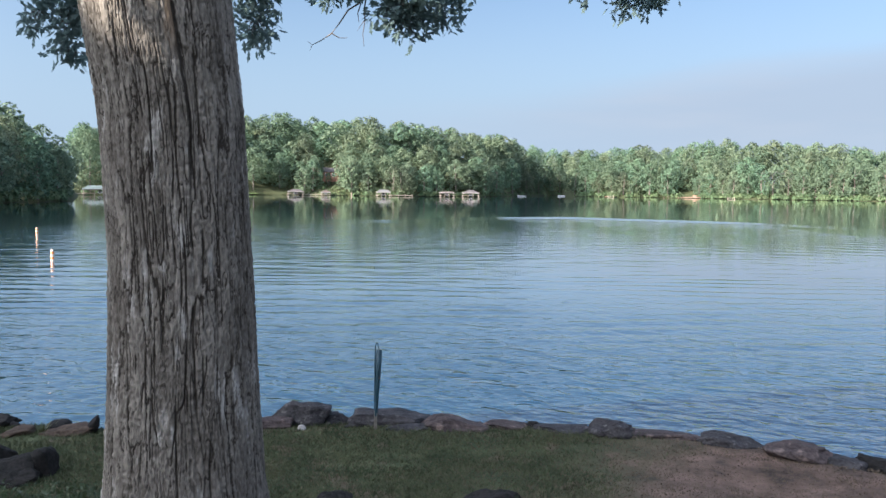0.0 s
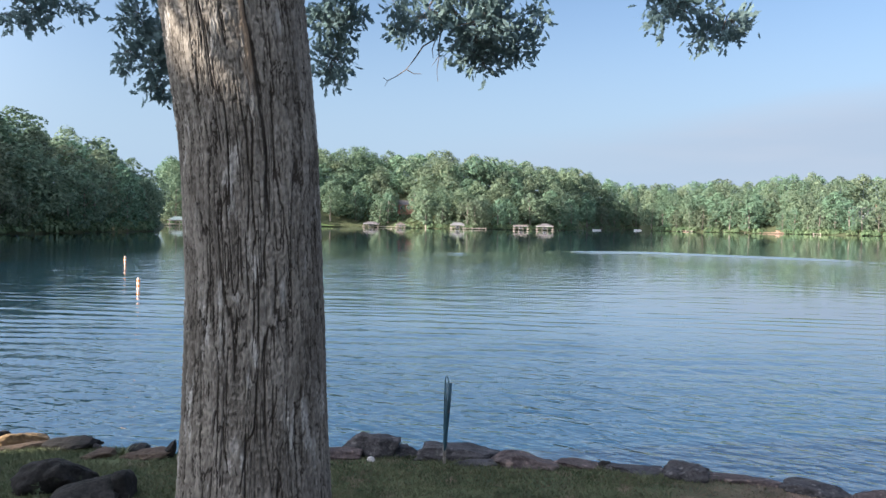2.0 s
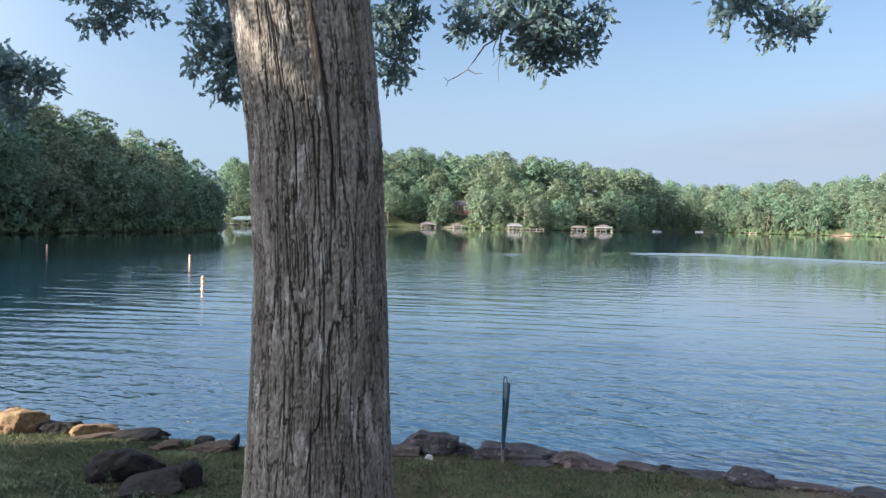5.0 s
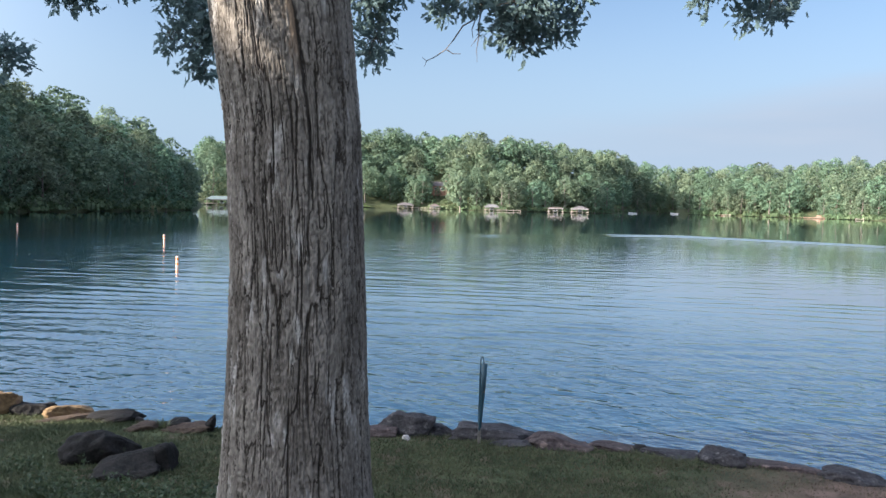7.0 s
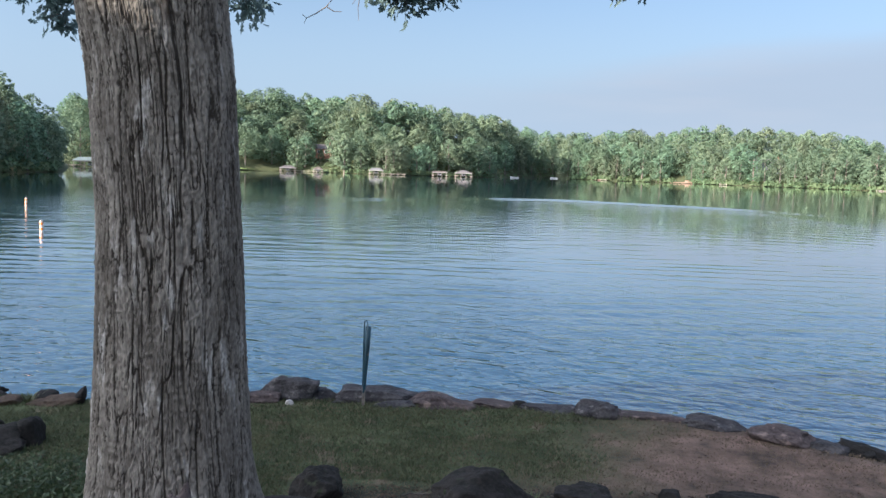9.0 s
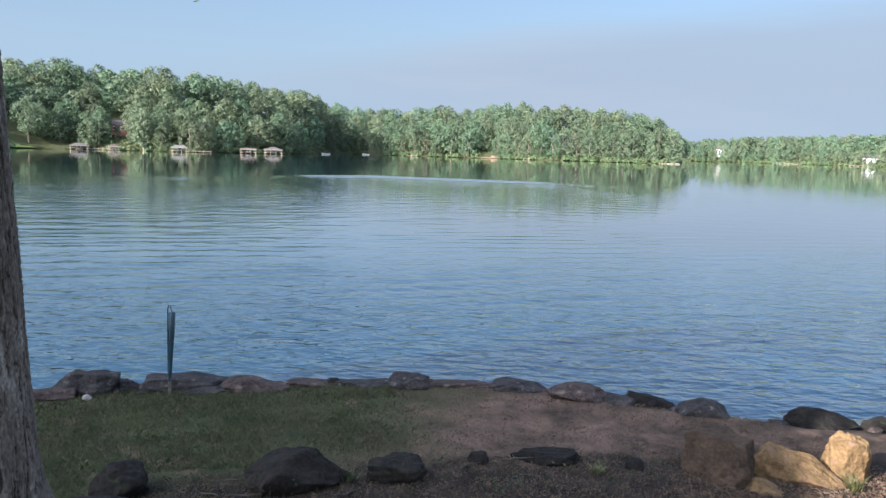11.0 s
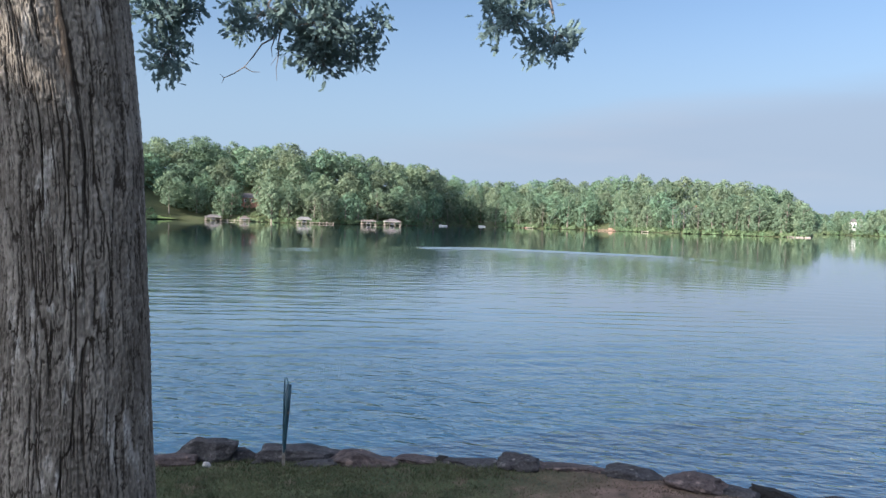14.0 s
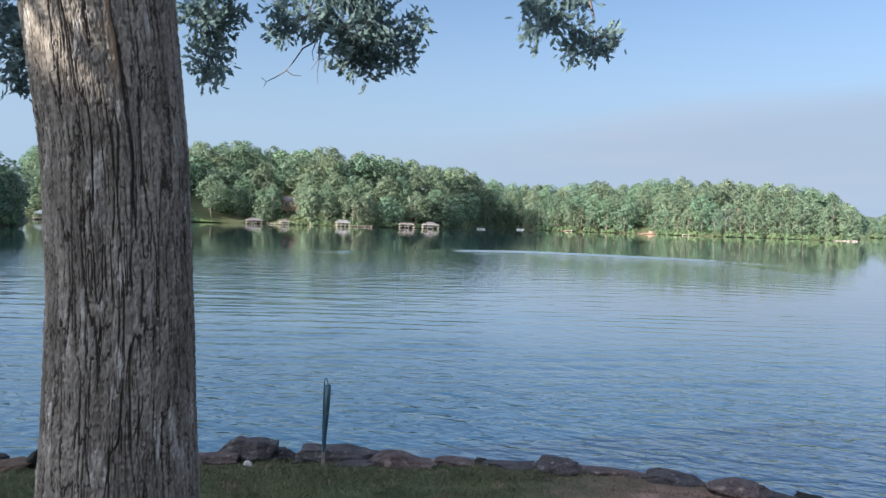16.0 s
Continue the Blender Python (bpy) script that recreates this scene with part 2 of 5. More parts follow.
    start, stop, side = n.new("ShaderNodeMapRange"), n.new("ShaderNodeMapRange"), n.new("ShaderNodeMapRange")
    for node, lo, hi, p, q in ((start, 20.0, 34.0, 0.0, 1.0), (stop, 58.0, 112.0, 1.0, 0.0), (side, -14.0, 22.0, 1.0, 0.22)):
        node.interpolation_type = "SMOOTHSTEP"
        for i, v in ((1, lo), (2, hi), (3, p), (4, q)):
            node.inputs[i].default_value = v
    l.new(sep.outputs["Y"], start.inputs[0])
    l.new(sep.outputs["Y"], stop.inputs[0])
    l.new(sep.outputs["X"], side.inputs[0])
    value = t.outputs[0]
    for node in (start, stop, side):
        k = n.new("ShaderNodeMath")
        k.operation = "MULTIPLY"
        l.new(value, k.inputs[0])
        l.new(node.outputs[0], k.inputs[1])
        value = k.outputs[0]
    a.operation = "MULTIPLY_ADD"
    a.inputs[1].default_value = 0.075
    l.new(value, a.inputs[0])
    l.new(k2.outputs[0], a.inputs[2])
    bp.inputs["Distance"].default_value, bp.inputs["Strength"].default_value = 1.0, 1.0
    l.new(a.outputs[0], bp.inputs["Height"])
    l.new(bp.outputs[0], bsdf.inputs["Normal"])
    l.new(bp.outputs[0], bsdf.inputs["Coat Normal"])
    return m


def ground_material():
    """Lawn soil that gives way to bare red clay by the east shore, leafmould with shade painted in on the slope, earth
    on the far hills.
    """
    m = material("soil_and_turf", (0.026, 0.036, 0.015), (0.085, 0.094, 0.042), scale=2.2, rough=0.95, bump=0.05, fine=34, spots=((0.11, 0.085, 0.055), 2.4, 0.30))
    n, l = m.node_tree.nodes, m.node_tree.links
    bsdf = next(x for x in n if x.type == "BSDF_PRINCIPLED")
    src = bsdf.inputs["Base Color"].links[0].from_socket
    attr, x, c, tc = n.new("ShaderNodeAttribute"), n.new("ShaderNodeMix"), n.new("ShaderNodeTexNoise"), n.new("ShaderNodeTexCoord")
    ramp = n.new("ShaderNodeValToRGB")
    ramp.color_ramp.elements[0].position, ramp.color_ramp.elements[1].position = 0.35, 0.68
    ramp.color_ramp.elements[0].color, ramp.color_ramp.elements[1].color = (0.040, 0.028, 0.022, 1), (0.190, 0.122, 0.092, 1)
    c.inputs["Scale"].default_value, c.inputs["Detail"].default_value, c.inputs["Roughness"].default_value = 2.4, 12, 0.68
    l.new(tc.outputs["Object"], c.inputs[0])
    l.new(c.outputs[0], ramp.inputs[0])
    attr.attribute_name, x.data_type = "clay", "RGBA"
    l.new(attr.outputs["Fac"], x.inputs[0])
    l.new(src, x.inputs[6])
    l.new(ramp.outputs[0], x.inputs[7])
    # bed of leafmould round the slope's boulders, its colour darkened for the shade there
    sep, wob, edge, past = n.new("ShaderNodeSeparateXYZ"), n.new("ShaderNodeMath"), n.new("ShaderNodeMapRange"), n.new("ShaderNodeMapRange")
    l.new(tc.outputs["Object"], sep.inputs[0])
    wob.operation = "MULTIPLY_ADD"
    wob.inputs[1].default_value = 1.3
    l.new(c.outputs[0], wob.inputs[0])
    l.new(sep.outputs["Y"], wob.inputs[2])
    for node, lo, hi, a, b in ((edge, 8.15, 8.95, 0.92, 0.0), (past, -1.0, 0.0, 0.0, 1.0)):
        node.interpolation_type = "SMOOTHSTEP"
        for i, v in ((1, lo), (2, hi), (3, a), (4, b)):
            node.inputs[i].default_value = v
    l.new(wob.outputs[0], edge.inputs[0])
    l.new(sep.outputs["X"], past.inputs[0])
    both, mould_shade, soil = n.new("ShaderNodeMath"), n.new("ShaderNodeMix"), n.new("ShaderNodeValToRGB")
    both.operation, mould_shade.data_type = "MULTIPLY", "RGBA"
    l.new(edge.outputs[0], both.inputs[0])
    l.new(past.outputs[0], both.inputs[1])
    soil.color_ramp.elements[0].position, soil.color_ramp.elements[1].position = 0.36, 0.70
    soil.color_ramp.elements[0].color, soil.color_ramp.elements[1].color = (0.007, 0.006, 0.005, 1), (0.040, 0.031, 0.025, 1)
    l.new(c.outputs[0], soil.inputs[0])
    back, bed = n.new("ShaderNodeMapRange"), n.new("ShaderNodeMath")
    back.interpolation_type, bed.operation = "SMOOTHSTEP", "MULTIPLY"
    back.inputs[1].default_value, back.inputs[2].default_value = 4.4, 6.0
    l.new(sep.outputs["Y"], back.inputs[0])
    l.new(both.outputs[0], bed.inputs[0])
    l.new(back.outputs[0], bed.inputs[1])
    l.new(bed.outputs[0], mould_shade.inputs[0])
    l.new(x.outputs[2], mould_shade.inputs[6])
    l.new(soil.outputs[0], mould_shade.inputs[7])
    l.new(mould_shade.outputs[2], bsdf.inputs["Base Color"])
    return m


M_GROUND, M_WATER, M_BARK = ground_material(), water_material(), bark_material()
M_TWIG = material("twig_bark", (0.06, 0.05, 0.045), (0.14, 0.115, 0.10), scale=6, bump=0.004)
M_LEAF = material("oak_leaf", (0.110, 0.160, 0.164), (0.155, 0.212, 0.206), scale=4, rough=0.7, bump=0, thin=0.5, vary=0.3)
M_WOODS = material("woodland_leaf", (0.076, 0.117, 0.077), (0.150, 0.198, 0.116), scale=0.12, rough=0.75, bump=0, fine=1.2, thin=0.32, vary=0.8)
M_SHRUB = material("shrub_leaf", (0.080, 0.120, 0.060), (0.130, 0.176, 0.086), scale=0.4, rough=0.7, bump=0, fine=3, thin=0.25, vary=0.5)
M_FAR_BARK = material("far_bark", (0.12, 0.10, 0.085), (0.24, 0.20, 0.17), scale=0.8, bump=0.02, stretch=(1, 1, 0.2))
M_GRASS = material("grass_blade", (0.042, 0.056, 0.024), (0.118, 0.118, 0.060), scale=1.6, rough=0.7, bump=0, thin=0.2, vary=0.8)
M_STRAW = material("dry_grass", (0.05, 0.040, 0.026), (0.19, 0.145, 0.095), scale=1.5, rough=0.8, bump=0, thin=0.1, vary=0.6)
M_WEED = material("weed_leaf", (0.016, 0.032, 0.012), (0.050, 0.074, 0.028), scale=5, rough=0.6, bump=0, thin=0.25, vary=0.6)
M_LITTER = material("dead_leaf", (0.020, 0.015, 0.011), (0.125, 0.090, 0.062), scale=5, rough=0.8, bump=0, vary=0.7)
M_ROCK_GREY = material("grey_rock", (0.013, 0.0122, 0.0125), (0.074, 0.067, 0.067), scale=5.0, rough=0.92, bump=0.05, fine=34, spots=((0.13, 0.116, 0.110), 11, 0.15))
M_ROCK_PINK = material("pink_rock", (0.022, 0.0165, 0.015), (0.104, 0.078, 0.071), scale=5.0, rough=0.92, bump=0.05, fine=32, spots=((0.17, 0.125, 0.105), 9, 0.25))
M_ROCK_DARK = material("dark_rock", (0.005, 0.0048, 0.0042), (0.026, 0.0225, 0.020), scale=4.5, rough=0.95, bump=0.05, fine=28, spots=((0.030, 0.034, 0.020), 7, 0.15))
M_ROCK_TAN = material("tan_rock", (0.075, 0.046, 0.023), (0.225, 0.148, 0.074), scale=6.0, rough=0.92, bump=0.05, fine=30, spots=((0.16, 0.10, 0.065), 7, 0.35))
M_ROCK_BROWN = material("brown_rock", (0.030, 0.021, 0.015), (0.095, 0.066, 0.046), scale=5.0, rough=0.92, bump=0.045, fine=30)
M_PALE = material("pale_stone", (0.22, 0.20, 0.18), (0.40, 0.37, 0.335), scale=9, bump=0.01)
M_POST_GREEN = material("green_paint", (0.005, 0.026, 0.040), (0.010, 0.048, 0.068), scale=9, rough=0.55, bump=0.002, fine=60, spots=((0.10, 0.075, 0.055), 12, 0.08))
M_POST_BARE = material("weathered_steel", (0.13, 0.11, 0.095), (0.28, 0.25, 0.22), scale=9, rough=0.6, bump=0.002, metal=0.5, fine=50)
M_WHITE = material("white_paint", (0.50, 0.49, 0.47), (0.68, 0.67, 0.64), scale=0.6, rough=0.6, bump=0.002)
M_TRIM = material("weathered_trim", (0.26, 0.235, 0.215), (0.42, 0.385, 0.355), scale=0.8, rough=0.7, bump=0.002)
M_ORANGE = material("orange_band", (0.75, 0.20, 0.03), (0.90, 0.30, 0.06), scale=4, rough=0.5, bump=0.001)
M_BUOY = material("sun_bleached_buoy", (0.66, 0.52, 0.42), (0.78, 0.68, 0.58), scale=3, rough=0.55, bump=0.002)
M_ROOF_GREY = material("grey_shingle", (0.07, 0.06, 0.06), (0.14, 0.122, 0.12), scale=1.5, rough=0.9, bump=0.01)
M_ROOF_GREEN = material("green_metal_roof", (0.085, 0.108, 0.105), (0.145, 0.175, 0.168), scale=0.8, rough=0.8, bump=0.004)
M_ROOF_BROWN = material("brown_shingle", (0.07, 0.052, 0.046), (0.14, 0.108, 0.094), scale=1.5, rough=0.9, bump=0.01)
M_PALE_ROOF = material("pale_shingle", (0.10, 0.095, 0.092), (0.18, 0.172, 0.166), scale=1.5, rough=0.9, bump=0.01)
M_PLANK = material("weathered_plank", (0.22, 0.18, 0.15), (0.42, 0.36, 0.30), scale=1.5, rough=0.85, bump=0.006, stretch=(1, 6, 1))
M_BRICK = material("far_brick", (0.22, 0.11, 0.08), (0.40, 0.23, 0.17), scale=2.0, rough=0.9, bump=0.01)
M_SIDING = material("grey_siding", (0.13, 0.15, 0.18), (0.21, 0.235, 0.265), scale=1.0, rough=0.8, bump=0.004)
M_STUCCO = material("stucco", (0.42, 0.37, 0.31), (0.56, 0.50, 0.43), scale=1.2, rough=0.9, bump=0.006)
M_GLASS = material("dark_glass", (0.02, 0.025, 0.03), (0.04, 0.05, 0.055), scale=1, rough=0.06, bump=0)
M_CLAY = material("red_clay", (0.20, 0.12, 0.085), (0.36, 0.24, 0.175), scale=0.5, rough=0.95, bump=0.05)
M_BEACH = material("stony_beach", (0.19, 0.16, 0.14), (0.34, 0.30, 0.265), scale=0.8, rough=0.95, bump=0.05)
M_TURF = material("bright_lawn", (0.15, 0.20, 0.06), (0.25, 0.30, 0.10), scale=0.3, rough=0.9, bump=0.03)


# ---- helpers of this scene ----
def part(name, bm, mat, parent=None, label=""):
    me = bpy.data.meshes.new(name)
    bm.to_mesh(me)
    bm.free()
    me.materials.append(mat)
    ob = new(name, me)
    if parent:
        ob.parent = parent
    if label:
        ob["label"] = label
    return ob


def raw(name, verts, faces, mat, parent=None, smooth=False, values=None, label=""):
    """A mesh from arrays; values: named numbers for its points."""
    verts, faces = np.asarray(verts, dtype=np.float32), np.asarray(faces, dtype=np.int32)
    me = bpy.data.meshes.new(name)
    k = faces.shape[1]
    me.vertices.add(len(verts))
    me.vertices.foreach_set("co", verts.ravel())
    me.loops.add(faces.size)
    me.loops.foreach_set("vertex_index", faces.ravel())
    me.polygons.add(len(faces))
    me.polygons.foreach_set("loop_start", np.arange(0, faces.size, k, dtype=np.int32))
    if smooth:
        me.polygons.foreach_set("use_smooth", np.ones(len(faces), dtype=bool))
    me.update(calc_edges=True)
    for key, v in (values or {}).items():
        a = me.attributes.new(key, "FLOAT", "POINT")
        a.data.foreach_set("value", np.asarray(v, dtype=np.float32))
    me.materials.append(mat)
    ob = new(name, me)
    if parent:
        ob.parent = parent
    if label:
        ob["label"] = label
    return ob


def thing(name, m, label, category, group=""):
    ob = new(name)
    ob.matrix_basis = m
    ob.empty_display_size = 0.2
    return tagged(ob, label, category, group)


def add_box(bm, x0, x1, y0, y1, z0, z1, bevel=0.0):
    geo = bmesh.ops.create_cube(bm, size=1)["verts"]
    bmesh.ops.scale(bm, vec=(x1 - x0, y1 - y0, z1 - z0), verts=geo)
    bmesh.ops.translate(bm, vec=((x0 + x1) / 2, (y0 + y1) / 2, (z0 + z1) / 2), verts=geo)
    if bevel:
        edges = list({e for v in geo for e in v.link_edges})
        bmesh.ops.bevel(bm, geom=edges, offset=bevel, segments=1, affect="EDGES")
    return bm


def box(x0, x1, y0, y1, z0, z1, bevel=0.0):
    return add_box(bmesh.new(), x0, x1, y0, y1, z0, z1, bevel)


def tube(points, radii, sides=8):
    """A tapering tube through the points: vertices and quads."""
    pts = [Vector(p) for p in points]
    vs, fs = [], []
    for i, p in enumerate(pts):
        d = (pts[min(i + 1, len(pts) - 1)] - pts[max(i - 1, 0)]).normalized()
        a = d.orthogonal().normalized()
        b = d.cross(a)
        for k in range(sides):
            w = 2 * math.pi * k / sides
            vs.append(p + (a * math.cos(w) + b * math.sin(w)) * radii[i])
        if i:
            for k in range(sides):
                q = (i - 1) * sides
                fs.append((q + k, q + (k + 1) % sides, q + sides + (k + 1) % sides, q + sides + k))
    return np.array([tuple(v) for v in vs]), np.array(fs)


def joined(pieces):
    """One pair of arrays from many."""
    vs, fs, n = [], [], 0
    for v, f in pieces:
        vs.append(v)
        fs.append(f + n)
        n += len(v)
    return np.concatenate(vs), np.concatenate(fs)


def hashed(i, j, seed):
    h = np.sin(i * 127.1 + j * 311.7 + seed * 74.7) * 43758.5453
    return h - np.floor(h)


def value_noise(x, y, seed=0):
    i, j = np.floor(x), np.floor(y)
    u, v = x - i, y - j
    u, v = u * u * (3 - 2 * u), v * v * (3 - 2 * v)
    a, b = hashed(i, j, seed), hashed(i + 1, j, seed)
    c, d = hashed(i, j + 1, seed), hashed(i + 1, j + 1, seed)
    return (a * (1 - u) + b * u) * (1 - v) + (c * (1 - u) + d * u) * v


def fractal(x, y, seed=0, octaves=4):
    total, amp = 0.0, 0.5
    for k in range(octaves):
        total = total + amp * value_noise(x * 2 ** k, y * 2 ** k, seed + k)
        amp *= 0.5
    return total


def smooth(a, b, x):
    t = np.clip((x - a) / (b - a), 0, 1)
    return t * t * (3 - 2 * t)


# ---- the lie of the land ----
CX, CY = 0.4, 0.6
# near shore: its y for each x
SHORE_X = [-60, -20, -9, -7, -4, 0, 2.5, 4.2, 5.4, 6.4, 7.6, 12, 40]
SHORE_Y = [-8, 8, 11.0, 11.25, 11.0, 11.3, 11.0, 10.4, 9.55, 8.85, 8.2, 6.6, -6]
# far shore: azimuth from north, distance, and height of the treetops there
FAR_AZ = [-75, -55, -45, -38, -33, -28, -25.0, -24.7, -22, -17, -13, -10.5, -4.3, 2, 4.2, 6, 8.7, 9.0, 12, 16, 20, 25, 29, 30.4, 30.8, 36, 45, 60, 80]
FAR_R = [70, 95, 120, 148, 163, 185, 204, 325, 330, 345, 362, 366, 350, 366, 388, 440, 540, 452, 436, 424, 412, 404, 396, 392, 735, 720, 640, 520, 400]
# west of -40 the hill is unseen, raised to shade the left bank
FAR_H = [58, 52, 40, 30, 28, 22.5, 15.5, 30, 31, 36.5, 40, 40, 38, 34.5, 33.5, 33, 34, 29, 30, 32, 32, 31, 26, 17, 24, 28, 30, 30, 26]


def land(x, y):
    """The height of the ground, and how bare its clay lies."""
    x, y = np.asarray(x, dtype=float), np.asarray(y, dtype=float)
    inland = np.interp(x, SHORE_X, SHORE_Y) - y
    lawn = 0.55 + 0.055 * np.clip(inland, 0, 6) + 0.10 * smooth(0.0, 0.25, inland) * smooth(1.6, 0.6, inland) * smooth(-3.4, -1.8, x) + 0.05 * (fractal(x * 1.3, y * 1.3, 3) - 0.5)
    edge = 6.1 - 0.10 * np.clip(x - 2, 0, 8)
    rise = np.interp(edge - y, [-0.6, 0.0, 0.7, 1.7, 2.8, 4.2, 12], [0, 0.12, 0.42, 0.66, 0.90, 1.10, 1.40])
    near = np.where(inland > 0, lawn + rise * smooth(0.2, 2.5, inland), 0.55 + 1.9 * np.clip(inland, -1.6, 0))
    r, az = np.hypot(x - CX, y - CY), np.degrees(np.arctan2(x - CX, y - CY))
    ahead = (np.abs(az) < 80) & (r > 40)
    d = r - np.interp(az, FAR_AZ, FAR_R)
    top = np.interp(az, FAR_AZ, FAR_H)
    hill = np.maximum(top - 15, 1.5) * smooth(-4, 62, d) + 1.2 * (fractal(x * 0.05, y * 0.05, 5) - 0.5)
    far = np.where(d > 0, 0.35 + np.maximum(hill, 0) * smooth(0, 8, d), np.clip(0.35 + 0.7 * d, -2.5, 0.35))
    z = np.where(ahead, far, near)
    z = np.where((~ahead) & (inland < -1.6), -2.5, z)
    bare = smooth(0.4, 3.4, x + 1.6 * (fractal(x * 0.9, y * 0.9, 9) - 0.5) - 0.55 * np.clip(y - 8.6, -1.2, 3)) * smooth(1.5, 5.5, y) * 0.95
    bare = np.where(inland > -2, bare, 0.0) * np.where(r < 40, 1, 0)
    return z, np.clip(bare, 0, 1)


def height(x, y):
    return float(land(x, y)[0])


def sheet(name, radii, angles, mat, z_of, values=None):
    rr, aa = np.meshgrid(radii, angles, indexing="ij")
    x, y = CX + rr * np.sin(aa), CY + rr * np.cos(aa)
    z, extra = z_of(x, y)
    verts = np.stack([x, y, z], -1).reshape(-1, 3)
    nr, na = rr.shape
    i, j = np.meshgrid(np.arange(nr - 1), np.arange(na - 1), indexing="ij")
    a = (i * na + j).ravel()
    faces = np.stack([a, a + na, a + na + 1, a + 1], -1)
    return raw(name, verts, faces, mat, smooth=True, values={values: extra.ravel()} if values else None)


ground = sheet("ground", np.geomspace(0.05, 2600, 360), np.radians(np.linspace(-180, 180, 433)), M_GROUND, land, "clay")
tagged(ground, "grassy shore with bare red clay and wooded far hills", "ground", kind="structure")


def waves(x, y):
    """Low swell, and the long ridges of a passing wake."""
    broken = fractal(x * 0.24, y * 0.35, 21, 3)
    z = 0.007 * np.sin(4.5 * (y + 0.06 * x) + 5 * broken) * smooth(15, 22, y) * smooth(44, 30, y) * smooth(0.25, 0.6, fractal(x * 0.16, y * 0.22, 23, 3))
    z = z + 0.007 * np.sin(5.6 * (y - 0.11 * x) + 4 * broken) * smooth(14, 20, y) * smooth(40, 26, y) * smooth(0.3, 0.65, fractal(x * 0.14, y * 0.3, 24, 3))
    z = z + 0.008 * np.sin(2.8 * (y - 0.03 * x) + 8 * broken) * smooth(24, 34, y) * smooth(66, 44, y) * smooth(12, -8, x - 0.1 * y) * smooth(0.3, 0.6, fractal(x * 0.13, y * 0.20, 26, 3))
    z = z * (1 + 0.9 * smooth(-3, -9, x) * smooth(46, 34, y))
    line = np.interp(x, [-40, -5, 7, 17, 36, 46, 70], [86, 92, 105, 109, 97, 83, 52])
    s = y - line
    run = smooth(-24, 4, x) * smooth(50, 34, x)
    wob = 2.2 * fractal(x * 0.06, y * 0.08, 41, 3)
    z = z + run * 0.040 * np.exp(-((s - 0.4) / 0.7) ** 2) - run * 0.045 * np.exp(-((s + 1.4) / 0.8) ** 2)
    z = z + run * 0.035 * np.exp(-((s + 3.8) / 1.0) ** 2) - run * 0.040 * np.exp(-((s + 5.9) / 1.1) ** 2)
    z = z + run * 0.020 * np.exp(np.minimum(s + 6, 0) / 22.0) * smooth(-4, -9, s) * np.sin(2.05 * s + wob * 2)
    return z, x


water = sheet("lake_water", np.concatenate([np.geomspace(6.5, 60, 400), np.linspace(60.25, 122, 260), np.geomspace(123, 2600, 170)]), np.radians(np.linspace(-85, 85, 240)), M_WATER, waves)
tagged(water, "blue rippled lake water mirroring the sky and woods", "water", kind="structure")


# ---- leaves and trees ----
def scattered_quads(centres, normals, size, rng, ratio=0.7):
    """Small bent leaf clumps: four points each, facing roughly along the normals."""
    n = len(centres)
    normals = normals + rng.normal(0, 0.5, (n, 3))
    normals /= np.linalg.norm(normals, axis=1, keepdims=True)
    a = np.cross(normals, rng.normal(0, 1, (n, 3)))
    a /= np.linalg.norm(a, axis=1, keepdims=True)
    b = np.cross(normals, a)
    s = size * rng.uniform(0.6, 1.35, (n, 1))
    bend = normals * s * rng.uniform(-0.25, 0.1, (n, 1))
    v = np.stack([centres - a * s, centres - b * s * ratio + bend, centres + a * s, centres + b * s * ratio + bend], 1)
    return v.reshape(-1, 3), np.arange(4 * n).reshape(-1, 4)


def crown_arrays(seed, tall, wide, bottom, leaves, size, shape=1.0):
    """A crown of leafy lobes with gaps between, its foot at the origin."""
    rng = np.random.default_rng(seed)
    lobes = 32
    u = rng.uniform(0, 1, lobes)
    ang = np.arange(lobes) * 2.4 + rng.uniform(-0.4, 0.4, lobes)
    hgt = bottom + (tall - bottom) * (0.06 + 0.86 * (np.arange(lobes) + 0.5) / lobes)
    prof = np.sin(np.pi * np.clip((hgt - bottom) / (tall - bottom) * 0.86 + 0.12, 0, 1)) ** (0.65 * shape)
    rad = wide * prof * (0.40 + 0.48 * u)
    centres = np.stack([np.cos(ang) * rad, np.sin(ang) * rad, hgt], -1)
    centres[-3:, :2] *= 0.4
    lobe_r = wide * rng.uniform(0.22, 0.44, lobes)
    pick = rng.choice(lobes, leaves, p=lobe_r ** 2 / np.sum(lobe_r ** 2))
    d = rng.normal(0, 1, (leaves, 3))
    d /= np.linalg.norm(d, axis=1, keepdims=True)
    out = centres[pick] - np.array([0, 0, (tall + bottom) / 2 - 1])
    out /= np.linalg.norm(out, axis=1, keepdims=True) + 1e-6
    flip = np.sum(d * out, 1) < -0.35
    d[flip] *= -1
    p = centres[pick] + d * lobe_r[pick][:, None] * np.array([1, 1, 0.8]) * rng.uniform(0.75, 1.08, (leaves, 1))
    return scattered_quads(p, d + 0.35 * np.array([0, 0, 1]), size, rng)


